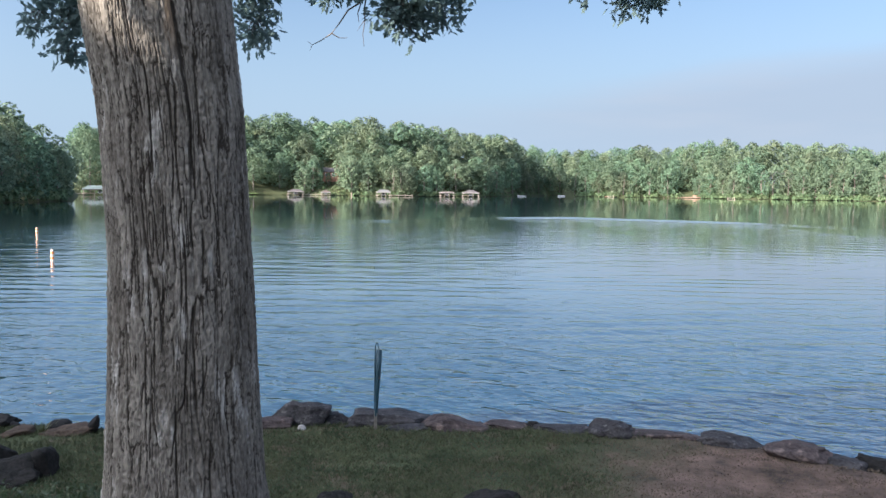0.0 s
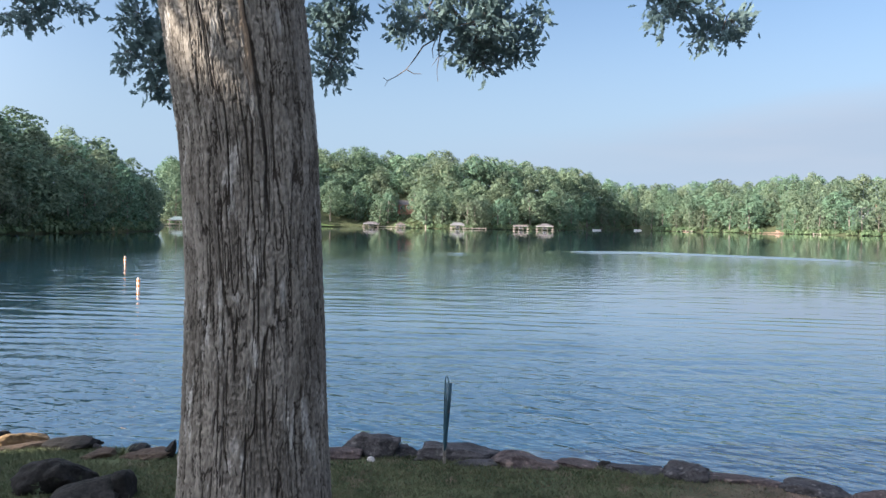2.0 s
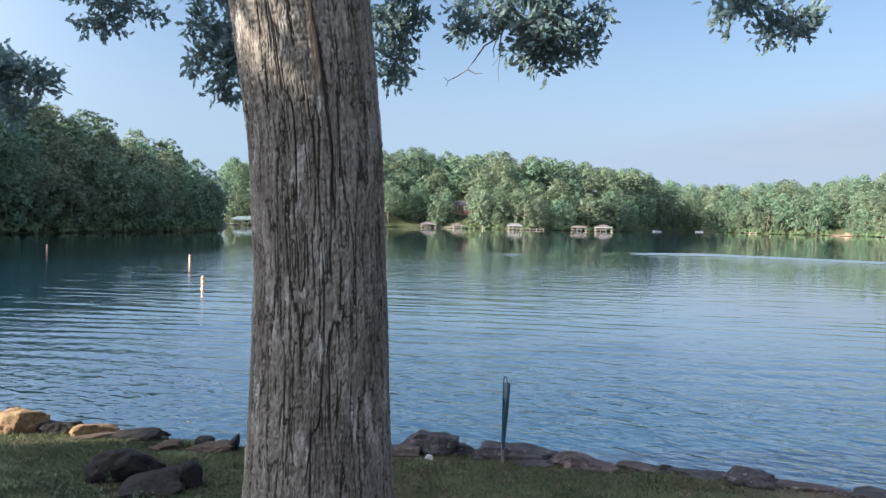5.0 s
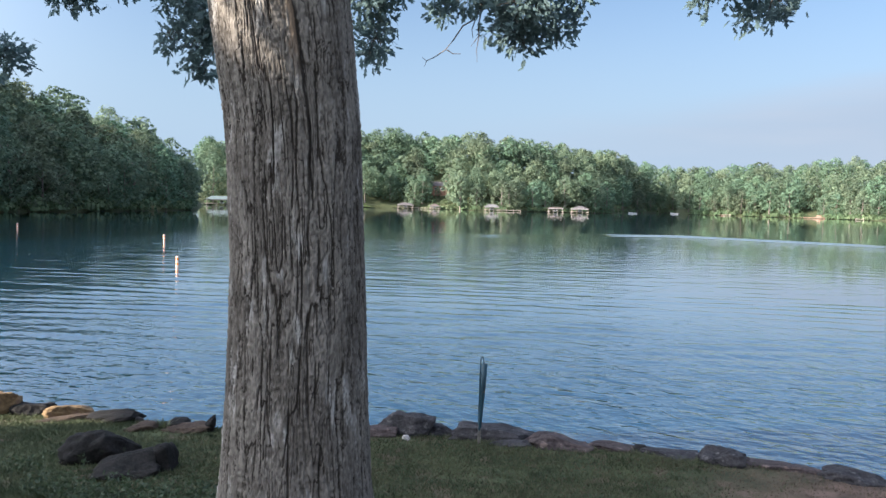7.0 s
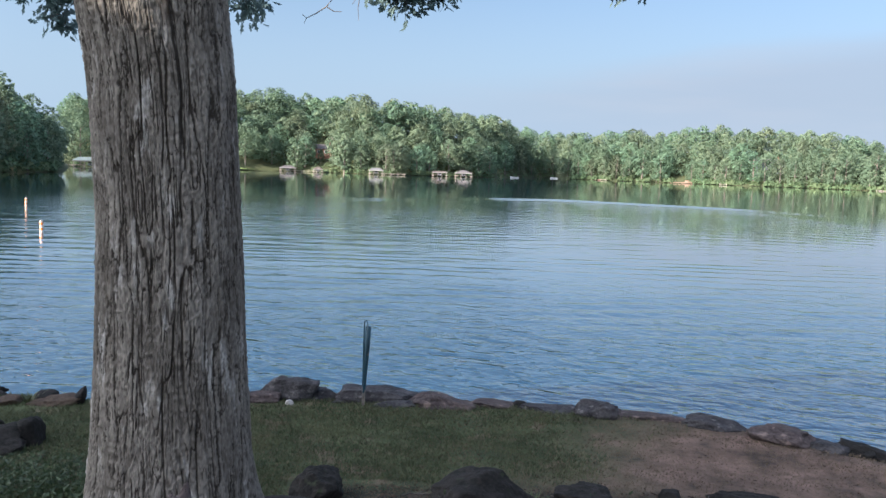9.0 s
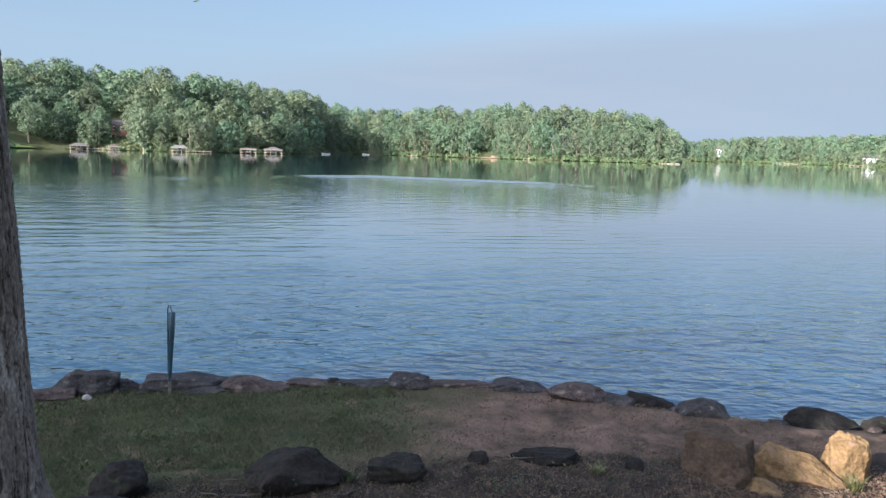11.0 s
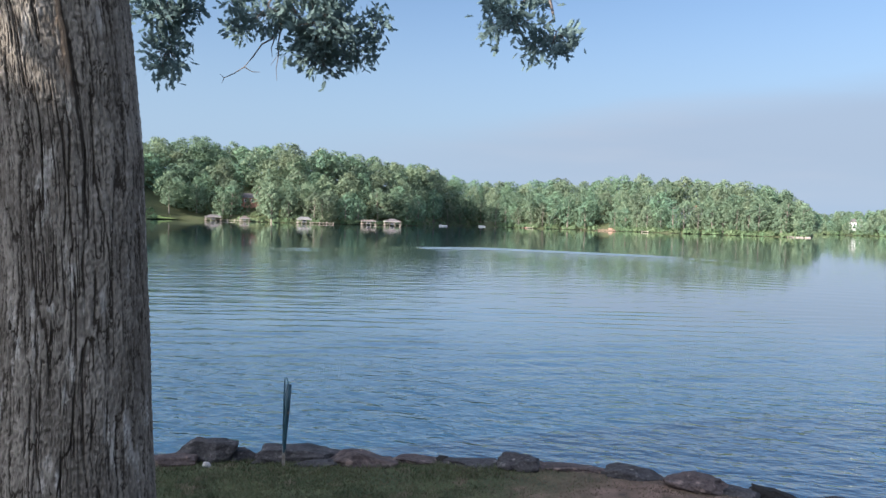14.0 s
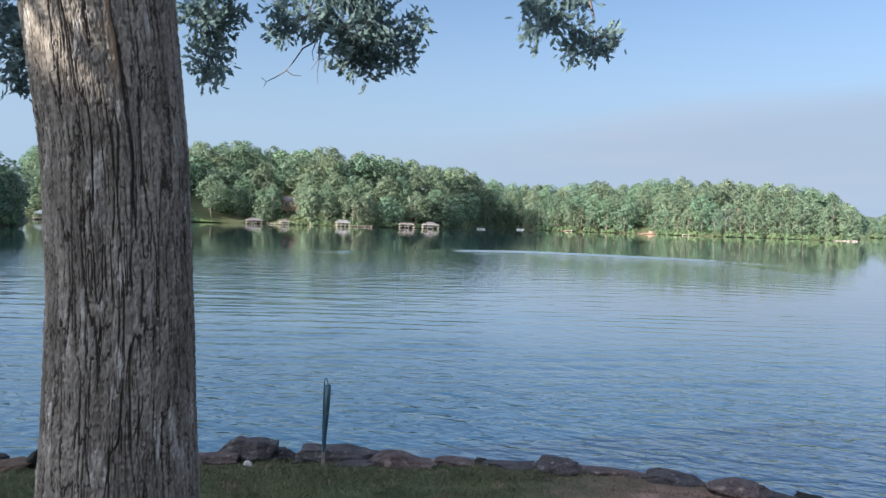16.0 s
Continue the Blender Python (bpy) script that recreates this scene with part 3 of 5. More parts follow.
def trunk_arrays(seed, tall, r):
    rng = np.random.default_rng(seed + 900)
    lean = rng.normal(0, 0.03, 2)
    pts = [(lean[0] * z, lean[1] * z, z) for z in (-0.6, 0, tall * 0.3, tall * 0.6, tall * 0.85)]
    pieces = [tube(pts, [r * 1.4, r * 1.15, r * 0.8, r * 0.5, r * 0.15], 7)]
    for k in range(5):
        z = tall * (0.3 + 0.1 * k)
        w = k * 2.4 + seed
        reach = tall * 0.2
        pieces.append(tube([(lean[0] * z, lean[1] * z, z), (math.cos(w) * reach * 0.6, math.sin(w) * reach * 0.6, z + reach * 0.5), (math.cos(w) * reach, math.sin(w) * reach, z + reach * 0.9)], [r * 0.35, r * 0.22, r * 0.06], 5))
    return joined(pieces)


# six kinds of lake-side tree: height, half width, lowest leaves, shape
KINDS = [(16, 5.0, 1.4, 1.0), (18, 4.7, 2.0, 0.9), (14, 4.8, 0.8, 1.1), (19, 5.0, 5.0, 1.0), (12, 2.6, 0.6, 1.3), (15, 5.2, 1.2, 0.8)]
CROWNS = [crown_arrays(40 + i, h, w, b, 1250, 0.36, s) for i, (h, w, b, s) in enumerate(KINDS)]
TRUNKS = [trunk_arrays(40 + i, h, 0.24 + 0.006 * h) for i, (h, w, b, s) in enumerate(KINDS)]
SPARE = [crown_arrays(70 + i, h, w, b, 480, 0.60, s) for i, (h, w, b, s) in enumerate(KINDS)]


def at_azimuth(az, r):
    return CX + r * math.sin(radians(az)), CY + r * math.cos(radians(az))


def first_tree(kind, label):
    root = thing("tree", Matrix(), label, "tree", "trees along the lake shore")
    raw("trunk", *TRUNKS[kind], M_FAR_BARK, root)
    raw("crown", *CROWNS[kind], M_WOODS, root)
    return root


SHORE_TREES = {}
TREE_WORDS = ["round-crowned green broadleaf tree on the lake shore", "tall green broadleaf tree by the lake", "full green broadleaf tree leaning over the bank",
              "tall broadleaf tree with a bare lower trunk", "narrow light green tree at the edge of the lake", "broad spreading green tree on the wooded bank"]


def shore_tree(kind, az, inland, size=1.0, turn=0.0):
    r = float(np.interp(az, FAR_AZ, FAR_R)) + inland
    x, y = at_azimuth(az, r)
    m = pose(x, y, height(x, y) - 0.1, 0, 0, turn) @ Matrix.Diagonal((size, size, size, 1))
    if kind not in SHORE_TREES:
        SHORE_TREES[kind] = first_tree(kind, TREE_WORDS[kind])
        SHORE_TREES[kind].matrix_basis = m
        return SHORE_TREES[kind]
    ob = SHORE_TREES[kind]
    keep = ob.matrix_basis.copy()
    ob.matrix_basis = Matrix()
    made = copy_thing(ob, m)
    ob.matrix_basis = keep
    return made


def woods(name, az0, az1, depth, step, seed, table, label, small=1.0, first=9.0):
    """Hillside woods: many trees in one mesh, each with a tint of its own."""
    rng = np.random.default_rng(seed)
    pieces, tints = [], []
    d = first
    while d < depth:
        r_mid = float(np.interp((az0 + az1) / 2, FAR_AZ, FAR_R)) + d
        count = int(r_mid * radians(az1 - az0) / step)
        for k in range(count):
            az = az0 + (az1 - az0) * (k + rng.uniform(0.1, 0.9)) / count
            if gap(az, d):
                continue
            r = float(np.interp(az, FAR_AZ, FAR_R)) + d + rng.uniform(-0.4, 0.4) * step
            x, y = at_azimuth(az, r)
            kind = rng.choice([0, 1, 2, 3, 5])
            want = (float(np.interp(az, FAR_AZ, FAR_H)) - 1.2) - max(height(x, y), 0.3)
            s = np.clip(want / KINDS[kind][0], 0.5, 0.98 if d < 28 else 1.2) * rng.uniform(0.74, 1.08) * small
            w = rng.uniform(0, 6.28)
            v, f = table[kind]
            c, n = math.cos(w) * s * rng.uniform(0.95, 1.3), math.sin(w) * s * rng.uniform(0.95, 1.3)
            q = np.stack([v[:, 0] * c - v[:, 1] * n + x, v[:, 0] * n + v[:, 1] * c + y, v[:, 2] * s + height(x, y) - 0.2], -1)
            pieces.append((q, f))
            tints.append(np.full(len(q), rng.uniform(0, 1)))
        d += step * 0.95
    vs, fs = joined(pieces)
    return tagged(raw(name, vs, fs, M_WOODS, values={"tint": np.concatenate(tints)}), label, "woods", kind="stuff")


def gap(az, d):
    """Clearings in the woods: the mown bank, the house above it, the roof in the trees."""
    return (-20.5 < az < -14.0 and d < 26) or (-14.8 <= az < -10.9 and d < 6) or (-8.8 < az < -7.4 and d < 28) or (21.8 < az < 23.6 and 10 < d < 34) or (16.6 < az < 17.6 and d < 12)


woods("hillside_woods", -54, -25.05, 80, 7.0, 1, CROWNS, "dark green wooded bank in its own shade", first=3)
woods("hillside_woods", -24.75, 9.0, 78, 7.8, 2, CROWNS, "mixed green broadleaf woods on the far hill")
woods("hillside_woods", 8.9, 30.2, 66, 7.8, 3, CROWNS, "sunlit green woods on the far point")
woods("hillside_woods", 29.5, 62, 74, 7.5, 4, SPARE, "hazy green woods across the open lake", small=0.8, first=1.5)


def shrubs(az0, az1, seed, count, label, size=1.0, lift=0.0):
    rng = np.random.default_rng(seed)
    cs, ns, tint = [], [], []
    for k in range(count):
        az = rng.uniform(az0, az1)
        if -14.2 < az < -10.9 or 16.5 < az < 17.7:
            continue
        x, y = at_azimuth(az, float(np.interp(az, FAR_AZ, FAR_R)) + 0.2 + 16 * rng.uniform(0, 1) ** 2)
        g = height(x, y)
        rad = rng.uniform(0.7, 1.9) * size
        n = 46
        d = rng.normal(0, 1, (n, 3))
        d /= np.linalg.norm(d, axis=1, keepdims=True)
        d[:, 2] = np.abs(d[:, 2])
        cs.append(np.array([x, y, g]) + d * rad * np.array([1, 1, 1.25]))
        ns.append(d)
        tint.append(np.full(n * 4, rng.uniform(0, 1)))
    v, f = scattered_quads(np.concatenate(cs), np.concatenate(ns), 0.36 * size, rng)
    tagged(raw("shoreline_shrubs", v, f, M_SHRUB, values={"tint": np.concatenate(tint)}), label, "shrubs", kind="stuff")


shrubs(-60, -25.0, 11, 240, "dark shrubs overhanging the shaded water", 1.2)
shrubs(-24.4, 8.6, 12, 380, "low green shrubs on the far bank")
shrubs(30.7, 58, 14, 420, "low shrubs along the distant shore", 1.5)
shrubs(9.2, 30.3, 13, 420, "bright green shrubs along the far point", 1.1)

rng = np.random.default_rng(5)
for az in np.linspace(-46, -26, 17):
    shore_tree(int(rng.choice([0, 1, 2, 5])), az + rng.uniform(-0.5, 0.5), rng.uniform(1.5, 5), rng.uniform(0.6, 0.8), rng.uniform(0, 360))
for az in [-23.9, -22.6, -21.3, -9.9, -9.3, -6.6, -5.4, -3.6, -2.6, -1.4, -0.5, 0.9, 2.9, 3.8, 4.9, 5.9, 6.8, 7.6, 8.3]:
    shore_tree(int(rng.choice([0, 1, 2, 3, 5])), az, rng.uniform(3, 7), rng.uniform(0.75, 1.05), rng.uniform(0, 360))
for az in np.linspace(9.4, 30.0, 26):
    if not gap(az, 5):
        shore_tree(int(rng.choice([0, 1, 2, 5])), az + rng.uniform(-0.3, 0.3), rng.uniform(3, 7), rng.uniform(0.72, 1.0), rng.uniform(0, 360))
shore_tree(4, -6.55, 1.5, 1.25)
shore_tree(2, -3.0, 2.0, 0.95)
shore_tree(4, 3.0, 1.5, 0.95)
shore_tree(4, 11.0, 1.5, 0.7)
shore_tree(4, 13.2, 1.5, 0.6)
shore_tree(3, -13.4, 8, 0.8)
shore_tree(3, -11.6, 10, 0.85)
shore_tree(1, -9.0, 12, 0.75)
shore_tree(3, -7.35, 13, 0.8)
shore_tree(4, -8.2, 13, 0.55)


# ---- the near oak ----
TRUNK_Z = [1.2, 1.6, 1.9, 2.2, 2.75, 3.4, 4.15, 4.9, 5.8, 7.0]
TRUNK_X = [-0.945, -0.947, -0.947, -0.948, -0.950, -0.952, -0.988, -1.09, -1.25, -1.48]
TRUNK_R = [0.70, 0.53, 0.452, 0.410, 0.380, 0.360, 0.362, 0.380, 0.43, 0.40]
TRUNK_Y = 4.85


def trunk_mesh(parent):
    na = 500
    z = np.concatenate([np.linspace(1.2, 1.7, 20), np.linspace(1.706, 5.5, 580), np.linspace(5.52, 7.0, 50)])
    nz = len(z)
    a = np.linspace(0, 2 * np.pi, na, endpoint=False)
    a = a - 0.62 * np.cos(a)
    zz, aa = np.meshgrid(z, a, indexing="ij")
    k = np.ones(25) / 25
    even = np.linspace(1.2, 7.0, 520)
    soft = np.interp(z, even, np.convolve(np.pad(np.interp(even, TRUNK_Z, TRUNK_R), 12, mode="edge"), k, "valid"))
    centre = np.interp(z, even, np.convolve(np.pad(np.interp(even, TRUNK_Z, TRUNK_X), 12, mode="edge"), k, "valid"))
    r = np.repeat(soft[:, None], na, 1)
    flare = smooth(2.2, 1.2, zz) * 0.12 * np.sin(5 * aa + 0.7)
    # narrow ridges parted by winding furrows, crossed by short breaks
    ring = 2 * np.pi
    def around(per, stretch, seed):
        """Noise that closes round the trunk: per cells round it, stretch cells a metre up."""
        t = aa / ring
        i = t * per + 1.1 * (fractal(zz * 1.4, 6 * np.cos(aa) + 9, seed + 40, 3) - 0.5) * per / 26
        base = np.floor(i)
        u = i - base
        u = u * u * (3 - 2 * u)
        j = zz * stretch
        k = np.floor(j)
        v = j - k
        v = v * v * (3 - 2 * v)
        g = lambda p, q: hashed(np.mod(p, per), q, seed)
        return (g(base, k) * (1 - u) + g(base + 1, k) * u) * (1 - v) + (g(base, k + 1) * (1 - u) + g(base + 1, k + 1) * u) * v
    # flat, flaky plates two fingers wide and a hand or two long
    per, tall = 92, 0.30
    t = aa / ring * per + 1.5 * (around(36, 3.0, 31) - 0.5) * 2 + 0.30 * (around(190, 30, 32) - 0.5) * 2
    up = zz / tall + 0.4 * (around(90, 9, 33) - 0.5) * 2
    best, second, tone = np.full(t.shape, 9.0), np.full(t.shape, 9.0), np.zeros(t.shape)
    for di in (-1, 0, 1):
        ci = np.floor(t) + di
        cm = np.mod(ci, per)
        slip = hashed(cm, 0 * cm, 7)
        for dj in (-1, 0, 1):
            cj = np.floor(up + slip) + dj
            px, pz = ci + 0.10 + 0.8 * hashed(cm, cj, 1), cj + 0.05 + 0.9 * hashed(cm, cj, 2) - slip
            d = np.maximum(np.abs(t - px), np.abs(up - pz) * 0.8) * 0.6 + 0.4 * np.hypot(t - px, (up - pz) * 0.8)
            closer = d < best
            second = np.where(closer, best, np.minimum(second, d))
            tone = np.where(closer, hashed(cm, cj, 4), tone)
            best = np.where(closer, d, best)
    flakes = around(260, 60, 11)
    rough = around(430, 120, 12) - 0.5

    def furrow(per, stretch, seed, wide):
        """0 in winding cracks of an even width, 1 on the ridges between."""
        n = around(per, stretch, seed) - 0.5 + 0.07 * (around(170, 34, seed + 60) - 0.5) + 0.03 * rough
        base = around(per, stretch, seed)
        steep = np.hypot(np.gradient(base, axis=1) / np.gradient(a)[None, :] / 0.38, np.gradient(base, axis=0) / np.gradient(z)[:, None]) + 1.6
        return smooth(wide * 0.25, wide, np.abs(n) / steep)
    vary = around(48, 5.0, 71)
    vary2 = around(70, 8.0, 72)
    deep1 = 0.35 + 0.65 * smooth(0.25, 0.6, vary)
    deep2 = 0.15 + 0.85 * smooth(0.3, 0.65, vary2)
    deep3 = smooth(0.35, 0.7, around(80, 10.0, 73))
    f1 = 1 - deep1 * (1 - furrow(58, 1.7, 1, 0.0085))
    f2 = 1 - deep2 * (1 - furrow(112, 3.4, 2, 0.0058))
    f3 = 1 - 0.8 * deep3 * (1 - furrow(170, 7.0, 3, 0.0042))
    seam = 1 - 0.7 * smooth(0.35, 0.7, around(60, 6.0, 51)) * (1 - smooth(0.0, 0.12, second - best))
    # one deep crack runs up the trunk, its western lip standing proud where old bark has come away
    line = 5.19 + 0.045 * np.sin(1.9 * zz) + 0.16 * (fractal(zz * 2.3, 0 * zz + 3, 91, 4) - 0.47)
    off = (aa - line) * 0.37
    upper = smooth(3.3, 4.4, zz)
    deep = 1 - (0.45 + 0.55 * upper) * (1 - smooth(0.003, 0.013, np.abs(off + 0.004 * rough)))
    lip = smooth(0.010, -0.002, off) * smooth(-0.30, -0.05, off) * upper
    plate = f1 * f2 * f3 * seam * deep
    peel = smooth(-0.055, -0.030, off + 0.05 * (around(120, 14, 81) - 0.5)) * smooth(0.004, -0.006, off) * smooth(4.35, 4.7, zz + 0.4 * (vary - 0.5)) * smooth(0.3, 0.5, vary2)
    # eastern bark lightened in the colour, for the open-sky light on that side
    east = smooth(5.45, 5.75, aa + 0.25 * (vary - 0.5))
    relief = 0.013 * lip + 0.008 * deep + 0.0045 * tone * seam + 0.007 * f1 + 0.006 * f2 + 0.003 * f3 + 0.003 * seam + 0.008 * (flakes - 0.5) + 0.006 * rough + 0.007 * (around(22, 1.6, 8) - 0.5)
    relief = relief - 0.006 + 0.016 * (fractal(np.cos(aa) * 2.2 + 7, zz * 0.9 + np.sin(aa) * 2, 63) - 0.5)
    rr = r - 0.023 + flare + relief
    x = centre[:, None] + rr * np.cos(aa)
    y = TRUNK_Y + rr * np.sin(aa)
    verts = np.stack([x, y, zz], -1).reshape(-1, 3)
    p, q = np.meshgrid(np.arange(nz - 1), np.arange(na), indexing="ij")
    f = np.stack([p * na + q, p * na + (q + 1) % na, (p + 1) * na + (q + 1) % na, (p + 1) * na + q], -1).reshape(-1, 4)
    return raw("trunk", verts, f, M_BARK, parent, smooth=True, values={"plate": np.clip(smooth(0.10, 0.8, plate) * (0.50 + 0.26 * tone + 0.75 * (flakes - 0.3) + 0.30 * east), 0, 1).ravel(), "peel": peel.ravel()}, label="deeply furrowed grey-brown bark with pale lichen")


def leaf_arrays(tips, ways, size, rng):
    """Lobed leaves, folded along the midrib, hanging from the tips."""
    out_x = np.array([0, 0.08, 0.20, 0.09, 0.23, 0.11, 0.0])
    out_y = np.array([0, 0.18, 0.40, 0.46, 0.70, 0.74, 1.0])
    n = len(tips)
    ways = ways / (np.linalg.norm(ways, axis=1, keepdims=True) + 1e-9)
    side = np.cross(ways, rng.normal(0, 1, (n, 3)))
    side /= np.linalg.norm(side, axis=1, keepdims=True) + 1e-9
    up = np.cross(side, ways)
    s = size * rng.uniform(0.65, 1.2, (n, 1))
    rim = []
    for sgn in (1, -1):
        for k in range(1, 6):
            rim.append(tips + s * (ways * out_y[k] + sgn * side * out_x[k] + up * 0.12 * out_x[k] - up * 0.15 * out_y[k] ** 2))
    foot = tips
    end = tips + s * (ways - 0.15 * up)
    v = np.stack([foot, *rim[:5], end, *rim[5:]], 1)
    idx = np.arange(n)[:, None] * 12
    tri = [[0, 1, 7], [1, 2, 8], [1, 8, 7], [2, 3, 9], [2, 9, 8], [3, 4, 10], [3, 10, 9], [4, 5, 11], [4, 11, 10], [5, 6, 11]]
    faces = (idx[:, :, None] + np.array(tri)[None]).reshape(-1, 3)
    return v.reshape(-1, 3), faces


def spray(start, end, spread, count, rng, twigs, leaves, size=0.075, drop=0.35):
    """A leafy bough from start to end: side twigs, and tufts of leaves at their tips."""
    a, b = Vector(start), Vector(end)
    pts = [a.lerp(b, t) + Vector((0, 0, -drop * t * t)) + Vector(rng.normal(0, 0.05, 3)) for t in np.linspace(0, 1, 7)]
    length = (b - a).length
    twigs.append(tube(pts, list(np.linspace(0.012 + 0.006 * length, 0.005, 7)), 6))
    for k in range(count):
        t = rng.uniform(0.12, 1.0)
        i = min(int(t * 6), 5)
        p = pts[i].lerp(pts[i + 1], t * 6 - i)
        way = Vector(rng.normal(0, 1, 3)) + (b - a).normalized() * 0.6 + Vector((0, 0, -0.35))
        way.normalize()
        reach = spread * rng.uniform(0.35, 1.0)
        tip = p + way * reach
        twigs.append(tube([p, p.lerp(tip, 0.5) + Vector(rng.normal(0, 0.02, 3)), tip], [0.006, 0.004, 0.002], 4))
        n = int(rng.integers(9, 15))
        along = rng.uniform(0.45, 1.0, (n, 1))
        pos = np.array(p) + (np.array(tip) - np.array(p)) * along
        ways = np.array(way) * 0.7 + rng.normal(0, 0.75, (n, 3)) + np.array([0, 0, -0.25])
        leaves.append(leaf_arrays(pos, ways, size, rng))


def leaf_mass(centre, radii, tufts, rng, twigs, leaves, size=0.118):
    """A rounded, ragged mass of leaf tufts on short twigs."""
    c, r = np.array(centre), np.array(radii)
    for k in range(int(tufts * 0.85)):
        d = rng.normal(0, 1, 3)
        d /= np.linalg.norm(d)
        far = rng.uniform(0.1, 1.0) ** 0.55 * rng.uniform(0.85, 1.12)
        tip = c + d * r * far
        foot = c + d * r * far * 0.35 + np.array([0, 0, 0.05])
        twigs.append(tube([foot, (foot + tip) / 2 + rng.normal(0, 0.015, 3), tip], [0.005, 0.0035, 0.002], 3))
        n = int(rng.integers(7, 12))
        pos = tip + rng.normal(0, 0.05, (n, 3))
        ways = d * 0.8 + rng.normal(0, 0.7, (n, 3)) + np.array([0, 0, -0.15])
        leaves.append(leaf_arrays(pos, ways, size, rng))


def bough(start, end, rng, twigs):
    a, b = Vector(start), Vector(end)
    pts = [a.lerp(b, t) + Vector(rng.normal(0, 0.04, 3)) for t in np.linspace(0, 1, 7)]
    twigs.append(tube(pts, list(np.linspace(0.022, 0.006, 7)), 6))


oak = thing("oak_tree", pose(TRUNK_X[2], TRUNK_Y, 1.75), "large old oak with furrowed grey-brown bark and drooping leafy boughs", "tree")
inv = oak.matrix_basis.inverted()
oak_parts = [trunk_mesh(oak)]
rng = np.random.default_rng(77)
twigs, leaves = [], []
BOUGHS = [((-1.45, 4.9, 6.6), (-3.2, 7.6, 7.0), (-3.6, 9.6, 6.5)), ((-1.4, 4.9, 6.8), (-1.0, 7.6, 7.4), (-0.6, 10.0, 6.9)), ((-1.3, 4.8, 6.5), (1.2, 7.0, 7.2), (2.6, 9.6, 6.5)),
         ((-1.5, 4.9, 6.7), (-4.2, 6.6, 7.2), (-6.4, 8.6, 6.6)), ((-1.5, 4.8, 6.9), (-4.0, 3.6, 8.2), (-6.0, 2.4, 8.6)), ((-1.3, 4.8, 6.9), (1.8, 3.6, 8.4), (4.4, 2.6, 8.8)), ((-1.5, 4.8, 7.0), (-1.6, 4.6, 9.0), (-1.4, 4.2, 11.5))]
for a, b, c in BOUGHS:
    pts = [Vector(a), Vector(a).lerp(Vector(b), 0.5) + Vector((0, 0, 0.15)), Vector(b), Vector(b).lerp(Vector(c), 0.5) + Vector((0, 0, 0.1)), Vector(c)]
    v, f = tube(pts, [0.20, 0.15, 0.11, 0.075, 0.04], 10)
    oak_parts.append(raw("limb", v, f, M_TWIG, oak, smooth=True))
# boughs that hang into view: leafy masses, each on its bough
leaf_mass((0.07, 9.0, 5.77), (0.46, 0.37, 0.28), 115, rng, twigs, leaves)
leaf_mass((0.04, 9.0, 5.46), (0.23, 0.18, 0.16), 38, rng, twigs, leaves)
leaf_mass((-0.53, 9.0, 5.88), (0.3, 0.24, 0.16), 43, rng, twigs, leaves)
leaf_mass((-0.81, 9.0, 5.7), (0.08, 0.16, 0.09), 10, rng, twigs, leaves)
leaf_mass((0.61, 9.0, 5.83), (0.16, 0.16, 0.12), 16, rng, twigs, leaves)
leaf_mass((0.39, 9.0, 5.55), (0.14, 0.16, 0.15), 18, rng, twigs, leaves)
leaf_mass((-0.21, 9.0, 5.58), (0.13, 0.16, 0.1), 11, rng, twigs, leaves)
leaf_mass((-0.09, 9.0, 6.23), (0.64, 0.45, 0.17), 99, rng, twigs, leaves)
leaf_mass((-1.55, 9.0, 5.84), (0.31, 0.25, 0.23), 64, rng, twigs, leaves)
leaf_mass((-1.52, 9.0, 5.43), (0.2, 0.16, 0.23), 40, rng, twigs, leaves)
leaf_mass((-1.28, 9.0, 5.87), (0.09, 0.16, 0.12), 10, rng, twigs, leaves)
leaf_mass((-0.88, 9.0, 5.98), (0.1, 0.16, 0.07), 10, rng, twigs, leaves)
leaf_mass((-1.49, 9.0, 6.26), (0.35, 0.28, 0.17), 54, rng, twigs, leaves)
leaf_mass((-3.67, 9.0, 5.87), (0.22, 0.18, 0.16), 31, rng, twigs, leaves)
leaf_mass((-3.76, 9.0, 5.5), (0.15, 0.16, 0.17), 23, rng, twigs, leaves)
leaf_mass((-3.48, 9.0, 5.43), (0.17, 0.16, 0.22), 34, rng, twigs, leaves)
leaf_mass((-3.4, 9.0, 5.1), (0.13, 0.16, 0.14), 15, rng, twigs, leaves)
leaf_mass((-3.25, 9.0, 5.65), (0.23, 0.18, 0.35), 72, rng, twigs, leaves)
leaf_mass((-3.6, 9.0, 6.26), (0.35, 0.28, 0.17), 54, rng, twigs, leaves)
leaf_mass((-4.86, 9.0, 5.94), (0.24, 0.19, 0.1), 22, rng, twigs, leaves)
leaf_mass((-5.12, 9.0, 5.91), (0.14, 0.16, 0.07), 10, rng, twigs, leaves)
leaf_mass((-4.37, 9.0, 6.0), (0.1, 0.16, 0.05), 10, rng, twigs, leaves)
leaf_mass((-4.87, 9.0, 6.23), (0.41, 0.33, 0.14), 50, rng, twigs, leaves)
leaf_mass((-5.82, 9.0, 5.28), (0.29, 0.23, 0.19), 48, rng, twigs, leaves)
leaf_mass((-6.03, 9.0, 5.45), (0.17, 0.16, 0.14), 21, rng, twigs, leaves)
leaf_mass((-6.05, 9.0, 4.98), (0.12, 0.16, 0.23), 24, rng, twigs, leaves)
